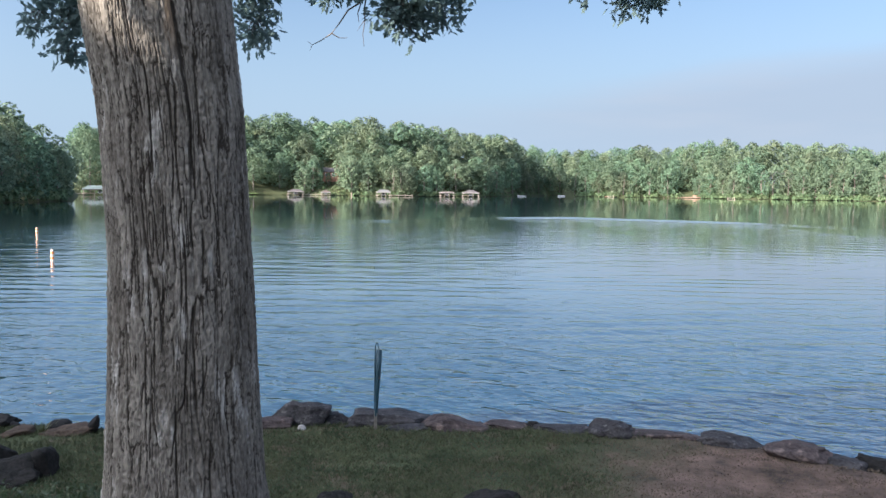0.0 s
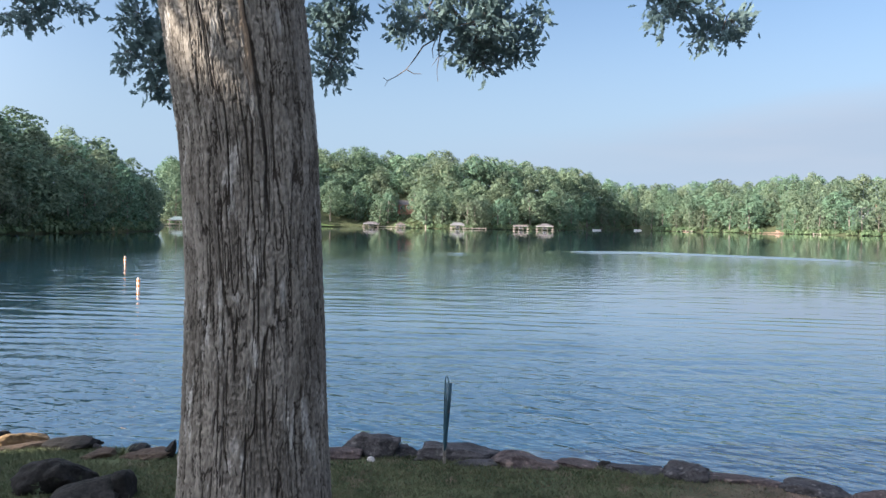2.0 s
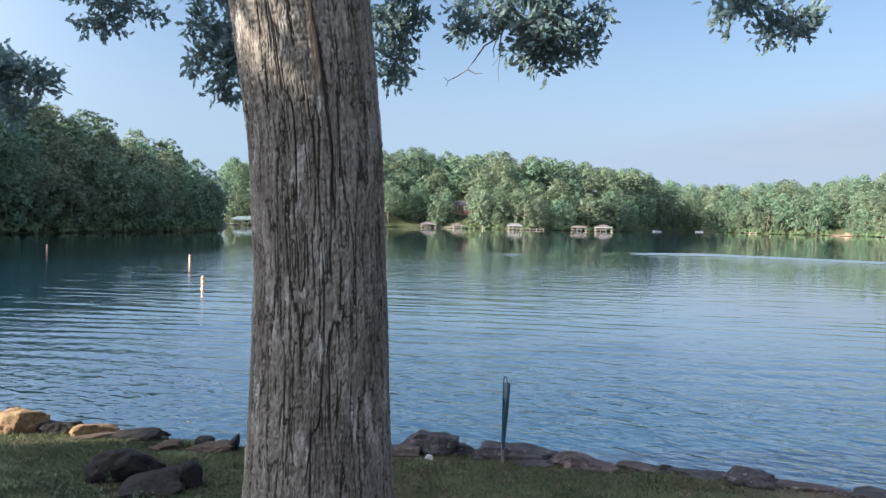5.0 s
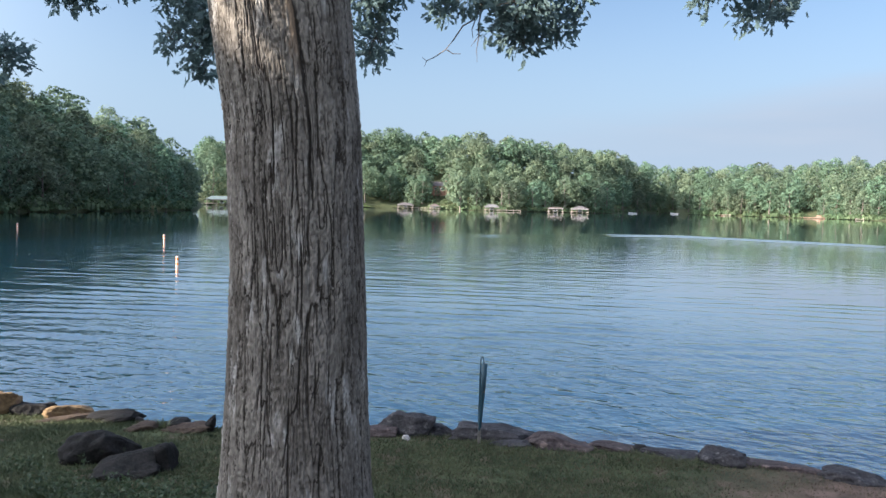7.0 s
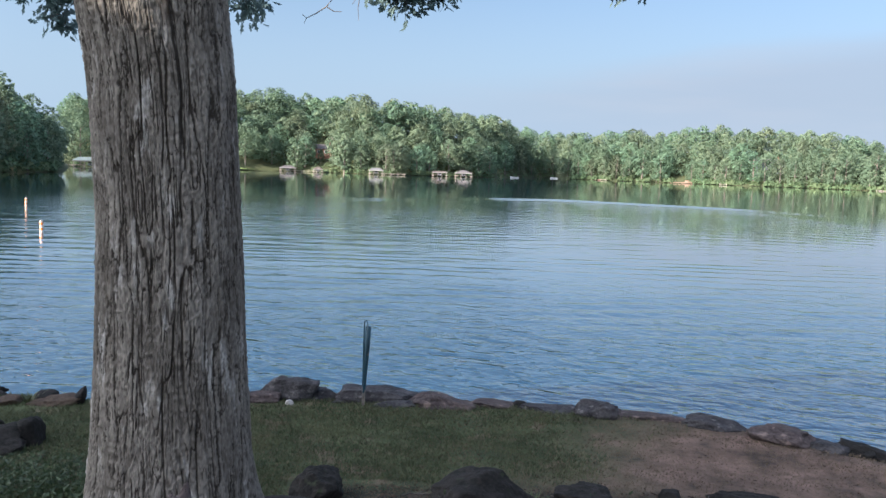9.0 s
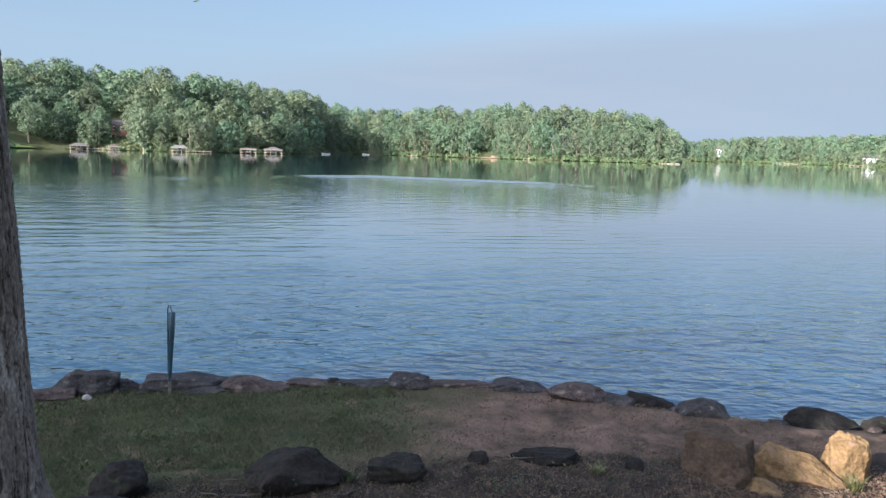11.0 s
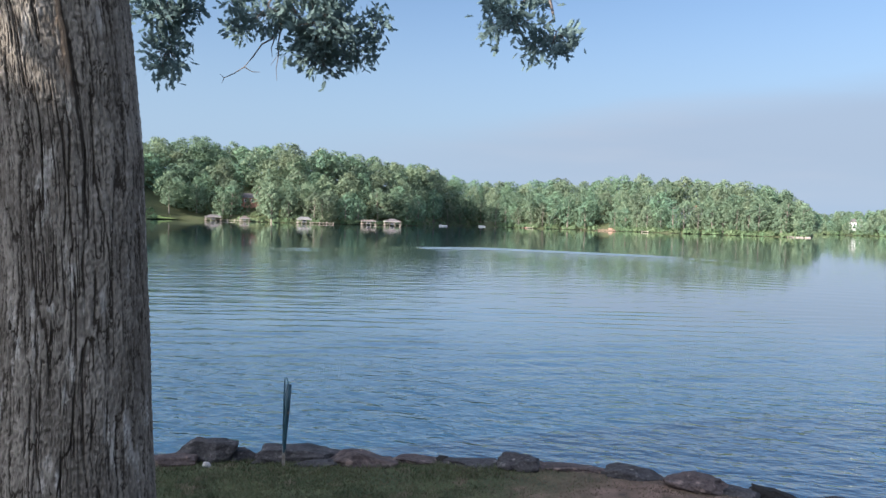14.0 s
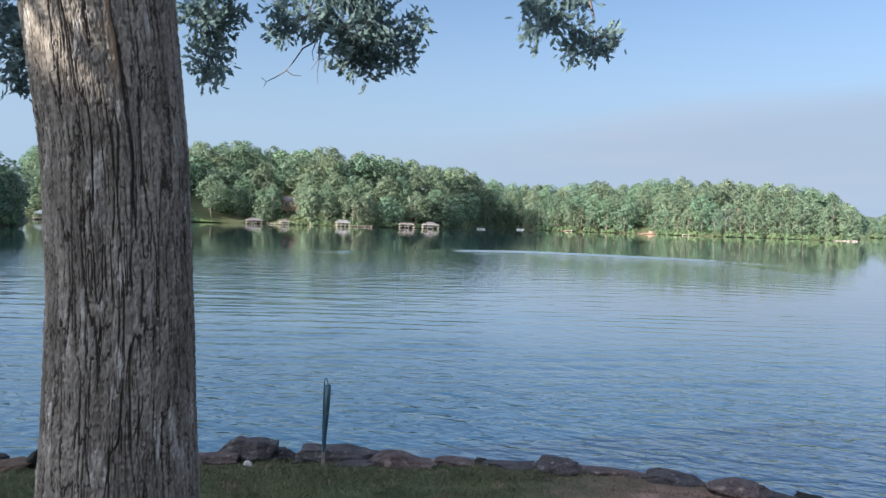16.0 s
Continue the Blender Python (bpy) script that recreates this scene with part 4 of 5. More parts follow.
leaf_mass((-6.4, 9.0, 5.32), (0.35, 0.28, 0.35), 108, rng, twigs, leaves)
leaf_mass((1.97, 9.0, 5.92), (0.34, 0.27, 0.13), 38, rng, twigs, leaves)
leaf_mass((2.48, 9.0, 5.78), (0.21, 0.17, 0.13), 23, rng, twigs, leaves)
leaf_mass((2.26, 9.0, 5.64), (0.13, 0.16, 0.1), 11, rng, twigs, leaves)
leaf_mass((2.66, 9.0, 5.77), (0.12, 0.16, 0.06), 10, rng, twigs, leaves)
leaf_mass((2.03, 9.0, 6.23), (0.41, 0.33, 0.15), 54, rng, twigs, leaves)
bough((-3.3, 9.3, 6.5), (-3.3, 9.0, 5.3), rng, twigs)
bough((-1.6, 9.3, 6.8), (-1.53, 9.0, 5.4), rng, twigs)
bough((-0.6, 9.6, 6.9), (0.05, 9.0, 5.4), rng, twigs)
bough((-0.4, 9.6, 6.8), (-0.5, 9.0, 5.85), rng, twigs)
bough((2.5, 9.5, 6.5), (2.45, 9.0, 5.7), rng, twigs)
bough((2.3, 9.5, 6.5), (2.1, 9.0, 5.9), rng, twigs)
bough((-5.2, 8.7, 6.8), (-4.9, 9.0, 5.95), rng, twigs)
# the crown overhead
for k in range(46):
    w, q = rng.uniform(0, 6.28), math.sqrt(rng.uniform(0.02, 1))
    x, y = -1.4 + 5.8 * q * math.cos(w), 5.2 + 5.2 * q * math.sin(w)
    z = rng.uniform(8.6, 12.8 - 3.6 * q)
    spray((x, y, z + 0.3), (x + rng.normal(0, 0.7), y + rng.normal(0, 0.7), z), 0.8, 9, rng, twigs, leaves, size=0.17)
# unseen leaves added on the western bough to dim the sun on the trunk
for k in range(18):
    x, y, z = -5.5 + rng.normal(0, 0.7), 2.65 + rng.normal(0, 0.4), 7.55 + rng.normal(0, 0.4)
    spray((x, y, z + 0.4), (x + rng.normal(0, 0.5), y + rng.normal(0, 0.5), z), 0.7, 9, rng, twigs, leaves, size=0.17)
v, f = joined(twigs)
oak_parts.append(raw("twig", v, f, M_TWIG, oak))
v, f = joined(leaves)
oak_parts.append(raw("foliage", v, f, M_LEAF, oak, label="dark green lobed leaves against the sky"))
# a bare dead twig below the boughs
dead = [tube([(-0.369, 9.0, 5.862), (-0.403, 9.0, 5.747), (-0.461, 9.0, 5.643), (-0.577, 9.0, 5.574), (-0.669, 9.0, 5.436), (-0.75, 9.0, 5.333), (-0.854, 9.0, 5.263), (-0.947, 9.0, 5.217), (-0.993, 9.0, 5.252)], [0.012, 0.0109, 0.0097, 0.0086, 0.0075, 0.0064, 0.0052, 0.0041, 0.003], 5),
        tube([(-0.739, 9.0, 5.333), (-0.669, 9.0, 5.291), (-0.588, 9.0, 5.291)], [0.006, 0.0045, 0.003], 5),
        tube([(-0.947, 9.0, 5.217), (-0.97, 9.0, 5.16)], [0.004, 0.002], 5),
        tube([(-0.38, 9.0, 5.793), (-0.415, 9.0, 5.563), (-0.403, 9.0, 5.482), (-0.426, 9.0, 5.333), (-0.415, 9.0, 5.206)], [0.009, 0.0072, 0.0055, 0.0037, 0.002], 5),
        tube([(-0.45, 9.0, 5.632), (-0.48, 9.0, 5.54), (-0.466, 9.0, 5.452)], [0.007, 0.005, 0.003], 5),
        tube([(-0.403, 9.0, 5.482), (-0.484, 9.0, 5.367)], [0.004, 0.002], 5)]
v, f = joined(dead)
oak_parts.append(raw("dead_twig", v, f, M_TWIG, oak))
for ob in oak_parts:
    ob.matrix_parent_inverse = inv


# ---- rocks ----
def rock(name, label, x, y, wide, high, deep, mat, seed, turn=0.0, tilt=0.0, flat=0.0, boxy=0.0, group="rocks edging the shore", base=None, under=0.25, lean=0.0, crest=None):
    """A worn boulder: a ball cut by a few planes, then roughened; part of it sits in the ground. crest: how high it stands from one
    end to the other; under: how far its foot draws in."""
    rnd = random.Random(seed)
    if group.startswith("rocks"):
        high, under = high * 0.86, max(under, 0.4)
    bm = bmesh.new()
    bmesh.ops.create_icosphere(bm, subdivisions=5 if wide > 0.4 else 4 if wide > 0.2 else 3, radius=1)
    cuts = [(Vector((rnd.gauss(0, 1), rnd.gauss(0, 1), rnd.gauss(0, 0.7))).normalized(), rnd.uniform(0.56, 0.82)) for k in range(11)]
    cuts.append((Vector((rnd.gauss(0, 0.12), rnd.gauss(0, 0.12), 1)).normalized(), 0.92 - 0.35 * flat))
    off = Vector((rnd.uniform(0, 50), rnd.uniform(0, 50), rnd.uniform(0, 50)))
    for v in bm.verts:
        p = v.co.copy()
        p = p.lerp(p / max(abs(p.x), abs(p.y), abs(p.z)) * 0.84, max(boxy, 0.4))
        for n, d in cuts[: 9 if boxy else None]:
            k = p.dot(n)
            if k > d:
                p -= n * (k - d) * 0.96
        q = p * 1.0
        ridge = 1 - 2 * abs(noise.noise(q * 2.6 + off))
        p *= 1 + 0.13 * (1 - 0.7 * boxy) * noise.noise(q * 1.6 + off) + 0.085 * noise.noise(q * 4.0 + off) + 0.05 * ridge + 0.045 * noise.noise(q * 9 + off) + 0.018 * noise.noise(q * 19 + off) + 0.010 * noise.noise(q * 37 + off)
        v.co = p
    lo = [min(v.co[i] for v in bm.verts) for i in range(3)]
    span = [max(v.co[i] for v in bm.verts) - lo[i] for i in range(3)]
    ends = np.linspace(0, 1, len(crest or (1, 1)))
    sink = 0.45
    for v in bm.verts:
        u, w, t = ((v.co[i] - lo[i]) / span[i] for i in range(3))
        z = high * t * (0.95 + sink) - high * sink
        if crest and z > 0:
            z *= float(np.interp(u, ends, crest))
        inset = 1 - under * (1 - min(max(t / 0.62, 0), 1)) ** 1.3
        v.co = Vector(((u - 0.5) * wide * inset, (w - 0.5) * deep * inset, z))
    for f in bm.faces:
        f.smooth = True
    ob = part(name, bm, mat)
    g = height(x, y) if base is None else base
    ob.matrix_basis = pose(x, y, g - (0.05 if wide > 0.3 else 0.02), tilt, lean, turn) @ Matrix.Diagonal((1.10 if group.startswith('rocks') else 1.0, 1, 1, 1))
    return tagged(ob, label, "rock", group)


GREY, PINK, DARK, TAN = M_ROCK_GREY, M_ROCK_PINK, M_ROCK_DARK, M_ROCK_TAN
rock("boulder", "large pale tan boulder on the lawn's edge in low sun", -7.43, 11.0, 0.66, 0.47, 0.55, TAN, 1, 37, boxy=0.5, base=0.56)
rock("boulder", "tan boulder beside the lake", -8.1, 11.1, 0.8, 0.35, 0.6, TAN, 21, 20)
rock("shore_rock", "dark mossy rock at the lake's edge", -6.90, 11.05, 0.60, 0.25, 0.42, DARK, 2, 35, base=0.56, flat=0.5)
rock("shore_rock", "tan weathered rock in low sun", -6.28, 11.0, 0.66, 0.30, 0.40, TAN, 3, 33, base=0.57, boxy=0.4, crest=(0.9, 1, 0.95, 0.8, 0.55))
rock("rock_slab", "long flat tan slab sunk in the turf", -6.36, 10.72, 1.25, 0.15, 0.34, M_ROCK_BROWN, 4, 34, flat=0.8, boxy=0.5, base=0.58, crest=(0.5, 0.6, 0.75, 1, 1))
rock("shore_rock", "dark rounded rock by the water", -5.60, 11.05, 0.74, 0.22, 0.5, DARK, 5, 30, base=0.55, flat=0.4)
rock("shore_rock", "brown rock at the edge of the grass", -5.01, 10.68, 0.52, 0.19, 0.4, M_ROCK_BROWN, 6, 29, boxy=0.4)
rock("shore_rock", "small dark rock behind a brown one", -4.64, 10.93, 0.36, 0.19, 0.35, DARK, 50, 26)
rock("shore_rock", "reddish-brown rock with a dark top", -4.36, 10.70, 0.66, 0.19, 0.4, M_ROCK_BROWN, 7, 26, flat=0.5, boxy=0.4)
rock("standing_rock", "narrow dark rock leaning outward by the water", -4.16, 10.75, 0.15, 0.36, 0.14, DARK, 8, 0, lean=38)
rock("shore_rock", "dark rock hidden behind the oak", -3.5, 11.0, 0.7, 0.2, 0.5, DARK, 9)
rock("shore_rock", "grey rock at the water's edge", -2.7, 11.1, 0.7, 0.2, 0.5, GREY, 19)
rock("shore_rock", "low brown rock under a rounder one", -1.86, 10.80, 0.70, 0.20, 0.42, PINK, 10, 13, flat=0.4)
rock("round_rock", "rounded grey rock resting on its neighbours", -1.47, 11.02, 0.80, 0.45, 0.55, GREY, 11, 10, under=0.5, boxy=0.25)
rock("shore_rock", "squarish grey rock at the end of a slab", -0.95, 11.08, 0.42, 0.25, 0.38, GREY, 12, 8, flat=0.6, boxy=0.5, under=0.4)
rock("rock_slab", "long flat-topped grey slab behind the post", -0.33, 10.98, 1.14, 0.25, 0.5, GREY, 13, 3, flat=1.0, boxy=0.8, under=0.55, crest=(1.1, 1.05, 1, 1, 1))
rock("shore_rock", "low dark rock tucked under a slab", 0.0, 10.68, 0.6, 0.12, 0.3, GREY, 51, 3, flat=0.6)
rock("shore_rock", "pinkish-brown rock half buried in the bank", 0.57, 10.78, 0.92, 0.25, 0.55, PINK, 14, -1, flat=0.6, boxy=0.45, crest=(0.75, 1, 1, 0.9, 0.8))
rock("shore_rock", "low pink rock sunk in the clay bank", 1.31, 10.88, 0.74, 0.13, 0.42, PINK, 15, -5, flat=0.7, crest=(0.7, 1, 1, 0.9, 0.7))
rock("shore_rock", "low grey-brown rock in the bank", 1.95, 10.70, 0.72, 0.14, 0.42, GREY, 16, -8, flat=0.6, boxy=0.4)
rock("shore_rock", "rounded dark grey rock on the bank", 2.54, 10.60, 0.56, 0.30, 0.5, GREY, 17, -12, boxy=0.3)
rock("shore_rock", "long low pinkish rock in the bank", 3.24, 10.55, 0.94, 0.16, 0.45, PINK, 18, -16, flat=0.6, boxy=0.3, crest=(0.5, 0.8, 1, 1, 0.8))
rock("shore_rock", "dark grey rock with a flat back", 4.00, 10.28, 0.84, 0.25, 0.5, GREY, 20, -20, flat=0.5, boxy=0.3, crest=(0.7, 1, 1, 0.85, 0.55))
rock("shore_rock", "small dark rock behind a flat one", 4.30, 10.36, 0.36, 0.23, 0.3, DARK, 52, -22)
rock("shore_rock", "pink-brown rock bedded in red clay", 4.60, 9.80, 0.70, 0.27, 0.55, PINK, 22, -24, boxy=0.3)
rock("shore_rock", "grey flat-topped rock half covered by clay", 5.06, 9.62, 0.52, 0.18, 0.42, GREY, 23, -27, flat=0.8, boxy=0.5)
rock("shore_rock", "tilted dark rock over the water", 5.46, 9.50, 0.62, 0.30, 0.42, DARK, 24, -30, flat=0.5, boxy=0.4, lean=12, under=0.5)
rock("shore_rock", "grey rock bedded in red clay", 5.82, 8.98, 0.70, 0.35, 0.55, GREY, 25, -33, boxy=0.3, crest=(0.85, 1, 0.95, 0.8, 0.45))
rock("shore_rock", "small dark rock at the water", 6.28, 8.98, 0.26, 0.17, 0.24, DARK, 26)
rock("round_rock", "large dark rounded rock by the water", 7.12, 8.42, 0.82, 0.38, 0.6, DARK, 27, -41, boxy=0.3, crest=(0.8, 1, 1, 0.8, 0.6))
rock("round_rock", "dark rock beside the water", 7.85, 8.12, 0.66, 0.36, 0.5, DARK, 28, -44, boxy=0.3)
rock("pale_stone", "small pale stone at the foot of a rock", -1.36, 10.64, 0.11, 0.09, 0.10, M_PALE, 29, boxy=0.4)
rnd = random.Random(6)
for k in range(22):
    x = -8.2 + 15.6 * k / 21 + rnd.uniform(-0.25, 0.25)
    rock("stone", "small stone wedged between the shore rocks", x, float(np.interp(x, SHORE_X, SHORE_Y)) - rnd.uniform(0.0, 0.25), rnd.uniform(0.12, 0.26), rnd.uniform(0.06, 0.12), rnd.uniform(0.12, 0.24), rnd.choice((GREY, PINK, DARK)), 100 + k, rnd.uniform(0, 360), group="small stones along the shore")
BANK = "boulders set along the lawn"
MOSSY = material("mossy_rock", (0.006, 0.006, 0.005), (0.034, 0.029, 0.025), scale=5, rough=0.95, bump=0.045, fine=30, spots=((0.028, 0.034, 0.018), 8, 0.2))
rock("lawn_boulder", "large dark mossy boulder on the lawn", -4.70, 9.15, 0.92, 0.48, 0.6, DARK, 31, 31, group=BANK, crest=(0.6, 0.85, 1, 0.9, 0.6))
rock("lawn_boulder", "dark grey mossy boulder among weeds", -4.12, 8.72, 0.86, 0.31, 0.6, MOSSY, 32, 30, group=BANK, crest=(0.4, 0.7, 0.9, 1, 1))
rock("lawn_boulder", "small black wedge-shaped rock", -3.80, 9.0, 0.32, 0.36, 0.32, DARK, 33, 27, group=BANK, boxy=0.3, lean=-10)
rock("lawn_boulder", "dark mossy boulder near the oak", -0.56, 7.6, 0.50, 0.34, 0.5, MOSSY, 34, 8, group=BANK)
rock("lawn_boulder", "low black rock near the oak's roots", -0.80, 7.15, 0.80, 0.22, 0.45, DARK, 44, 10, group=BANK, flat=0.5)
rock("lawn_boulder", "low dark brown boulder with a split face", 0.94, 7.55, 0.98, 0.40, 0.7, MOSSY, 35, -4, group=BANK, crest=(0.45, 0.85, 1, 1, 0.75))
rock("lawn_boulder", "rough dark brown rock among dead leaves", 1.84, 7.55, 0.56, 0.26, 0.5, MOSSY, 36, -11, group=BANK, boxy=0.3)
rock("flat_rock", "flat oval black rock lying on the clay", 3.38, 7.75, 0.72, 0.17, 0.34, DARK, 37, -20, flat=0.6, group=BANK, under=0.5)
rock("flat_rock", "small flat black rock on the clay", 2.70, 7.80, 0.24, 0.12, 0.2, DARK, 38, -17, flat=0.5, group=BANK, under=0.4)
rock("flat_rock", "little dark stone beside a flat rock", 4.20, 7.45, 0.20, 0.12, 0.18, DARK, 53, -26, group=BANK)
rock("lawn_boulder", "tall brown block with a shaded face", 4.95, 7.14, 0.70, 0.56, 0.50, M_ROCK_BROWN, 39, -58, group=BANK, flat=0.6, boxy=1.0, under=0.0, crest=(0.85, 1, 0.97, 0.92, 0.9))
rock("lawn_boulder", "yellow-brown boulder with a sloping back in low sun", 5.70, 6.98, 0.94, 0.42, 0.36, TAN, 40, -40, group=BANK, boxy=0.6, under=0.0, crest=(0.5, 1.0, 0.8, 0.78, 0.5, 0.2))
rock("lawn_boulder", "upright yellow-brown boulder in low sun", 6.22, 6.94, 0.46, 0.58, 0.34, TAN, 41, -43, group=BANK, boxy=0.45, under=-0.2, lean=-6)
rock("lawn_boulder", "small yellow-brown rock among dead leaves", 5.14, 6.76, 0.44, 0.17, 0.3, TAN, 54, -38, group=BANK, boxy=0.5, under=0.0, crest=(0.6, 1, 0.8, 0.5))
rock("lawn_boulder", "brown rock in front of the oak's trunk", -0.62, 4.0, 0.46, 0.82, 0.42, PINK, 42, group=BANK)


# ---- the post ----
def garden_post():
    g = height(-0.42, 10.64)
    root = thing("marker_post", pose(-0.42, 10.64, g - 0.05, 0, 1.0, 0), "thin dark green metal post with a bare grey foot", "post")
    bm = bmesh.new()
    for z0, z1, w in ((-0.25, 0.30, 0.020),):
        add_box(bm, -w, w, -0.012, 0.012, z0, z1, 0.004)
    part("foot", bm, M_POST_BARE, root, "bare weathered grey steel foot")
    v, f = tube([(0.0, 0, 0.22), (0.008, 0, 0.45), (0.022, 0, 0.8), (0.030, 0, 1.08)], [0.022, 0.026, 0.034, 0.036], 8)
    raw("sleeve", v * np.array([1, 0.7, 1]), np.concatenate([f, np.array([[24, 25, 26, 27], [27, 28, 29, 24], [29, 30, 31, 24]])]), M_POST_GREEN, root, label="dark green painted sleeve, wider at the top")
    v, f = tube([(-0.012, 0, 0.3), (-0.022, 0, 0.9), (-0.022, 0, 1.13), (-0.012, 0, 1.165), (0.006, 0, 1.16), (0.022, 0, 1.10), (0.028, 0, 1.04)], [0.012, 0.010, 0.008, 0.007, 0.007, 0.007, 0.007], 6)
    raw("wire_loop", v, f, M_POST_GREEN, root, label="thin green wire bent over at the top")


garden_post()


# ---- lake markers ----
def buoy(x, y):
    root = thing("marker_buoy", pose(x, y, 0), "white cylindrical marker buoy with orange bands, afloat", "buoy", "buoys off the shore")
    for name, r, z0, z1, mat, lab in (("body", 0.078, -0.5, 0.56, M_BUOY, ""), ("band", 0.081, 0.08, 0.19, M_ORANGE, "orange band"), ("band", 0.081, 0.34, 0.45, M_ORANGE, "orange band")):
        bm = bmesh.new()
        bmesh.ops.create_cone(bm, cap_ends=True, segments=20, radius1=r, radius2=r, depth=z1 - z0)
        bmesh.ops.translate(bm, vec=(0, 0, (z0 + z1) / 2), verts=bm.verts)
        if name == "body":
            bmesh.ops.bevel(bm, geom=[e for e in bm.edges if all(v.co.z > 0.5 for v in e.verts)], offset=0.03, segments=2, affect="EDGES")
        part(name, bm, mat, root, lab)
    return root


buoy(-50.8, 71.4)
buoy(-29.8, 59.8)
buoy(-18.8, 39.7)


# ---- boathouses and docks ----
def hip_roof(w, d, z, rise, over=0.5, ridge=0.45):
    bm = bmesh.new()
    x, y = w / 2 + over, d / 2 + over
    lo = [bm.verts.new((sx * x, sy * y, z)) for sx, sy in ((-1, -1), (1, -1), (1, 1), (-1, 1))]
    eave = [bm.verts.new((v.co.x, v.co.y, z - 0.18)) for v in lo]
    a, b = bm.verts.new((-w / 2 * ridge, 0, z + rise)), bm.verts.new((w / 2 * ridge, 0, z + rise))
    for q in ((lo[0], lo[1], b, a), (lo[1], lo[2], b), (lo[2], lo[3], a, b), (lo[3], lo[0], a)):
        bm.faces.new(q)
    for i in range(4):
        bm.faces.new((eave[i], eave[(i + 1) % 4], lo[(i + 1) % 4], lo[i]))
    bm.faces.new(eave[::-1])
    bmesh.ops.recalc_face_normals(bm, faces=bm.faces)
    return bm


def boathouse(az, out, w, d, eave, rise, roof, label, boat=True, ridge=0.45):
    r = float(np.interp(az, FAR_AZ, FAR_R)) - out
    eave, rise = eave * 0.88, rise * 0.85
    x, y = at_azimuth(az, r)
    root = thing("boathouse", pose(x, y, 0, 0, 0, -az), label, "boathouse", "boathouses on the far shore")
    part("roof", hip_roof(w, d, eave, rise, ridge=ridge), roof, root)
    for sx in (-1, -0.33, 0.33, 1):
        for sy in (-1, 1):
            part("pile", box(sx * w / 2 - 0.09, sx * w / 2 + 0.09, sy * d / 2 - 0.09, sy * d / 2 + 0.09, -1.8, eave - 0.18, 0.02), M_PLANK, root)
    part("beam", box(-w / 2 - 0.15, w / 2 + 0.15, -d / 2 - 0.16, -d / 2 + 0.16, eave - 0.42, eave - 0.21, 0.02), M_TRIM, root)
    part("fascia", box(-w / 2 - 0.52, w / 2 + 0.52, -d / 2 - 0.56, -d / 2 - 0.503, eave - 0.20, eave - 0.02), M_TRIM, root, "pale weathered fascia board")
    for sx in (-1, 1):
        part("walkway", box(sx * w / 2 - 0.6, sx * w / 2 + 0.6, -d / 2, d / 2 + 3, 0.35, 0.55, 0.02), M_PLANK, root)
    part("walkway", box(-w / 2 - 0.6, w / 2 + 0.6, d / 2 - 0.6, d / 2 + 0.6, 0.56, 0.74, 0.02), M_PLANK, root)
    if boat:
        motorboat(*at_azimuth(az, r), -az, 0.55)


def motorboat(x, y, turn, z=0.0):
    root = thing("motorboat", pose(x, y, z, 0, 0, turn + 90) @ Matrix.Scale(0.75, 4), "white motorboat with a low windscreen, moored", "boat", "boats on the far shore")
    bm = bmesh.new()
    rows = []
    for t in np.linspace(0, 1, 9):
        half = 1.05 * (1 - max(0, t - 0.45) ** 2 / 0.31)
        half = max(half, 0.03)
        px = -2.8 + 5.6 * t
        sheer = 0.75 + 0.3 * t * t
        rows.append([bm.verts.new(c) for c in ((px, -half, sheer), (px, -half * 0.85, 0.15), (px, 0, -0.25 + 0.35 * max(0, t - 0.6)), (px, half * 0.85, 0.15), (px, half, sheer))])
    for a, b in zip(rows, rows[1:]):
        for i in range(4):
            bm.faces.new((a[i], a[i + 1], b[i + 1], b[i]))
        bm.faces.new((a[4], a[0], b[0], b[4]))
    bm.faces.new(rows[0])
    bmesh.ops.recalc_face_normals(bm, faces=bm.faces)
    part("hull", bm, M_WHITE, root)
    part("windscreen", box(0.3, 0.36, -0.7, 0.7, 0.9, 1.4, 0.01), M_GLASS, root)
    part("engine", box(-3.15, -2.75, -0.25, 0.25, 0.1, 1.15, 0.05), M_ROOF_GREY, root)


def dock(az, out, length, label, turn=0.0):
    r = float(np.interp(az, FAR_AZ, FAR_R)) - out
    x, y = at_azimuth(az, r)
    root = thing("dock", pose(x, y, 0, 0, 0, -az + turn), label, "dock", "docks on the far shore")
    n = int(length / 1.5)
    for k in range(n):
        part("deck_board", box(-length / 2 + k * 1.5 + 0.03, -length / 2 + (k + 1) * 1.5 - 0.03, -1, 1, 0.42, 0.58), M_PLANK, root)
    for k in range(0, n + 1, 2):
        for sy in (-0.95, 0.95):
            part("pile", box(-length / 2 + k * 1.5 - 0.1, -length / 2 + k * 1.5 + 0.1, sy - 0.1, sy + 0.1, -1.5, 0.95), M_PLANK, root)


boathouse(-10.5, 5, 6.4, 7, 2.0, 1.1, M_ROOF_GREY, "white-posted boathouse with a grey hipped roof")
boathouse(-8.4, 5, 3.6, 5, 1.8, 1.2, M_ROOF_BROWN, "small boathouse with a steep brown roof", ridge=0.1)
boathouse(-4.3, 7, 5.4, 7, 2.2, 1.2, M_PALE_ROOF, "pale-roofed boathouse with a moored boat", ridge=0.6)
boathouse(0.25, 5, 6.0, 6, 2.2, 0.6, M_ROOF_BROWN, "low brown-roofed boathouse over a white boat", ridge=0.8)
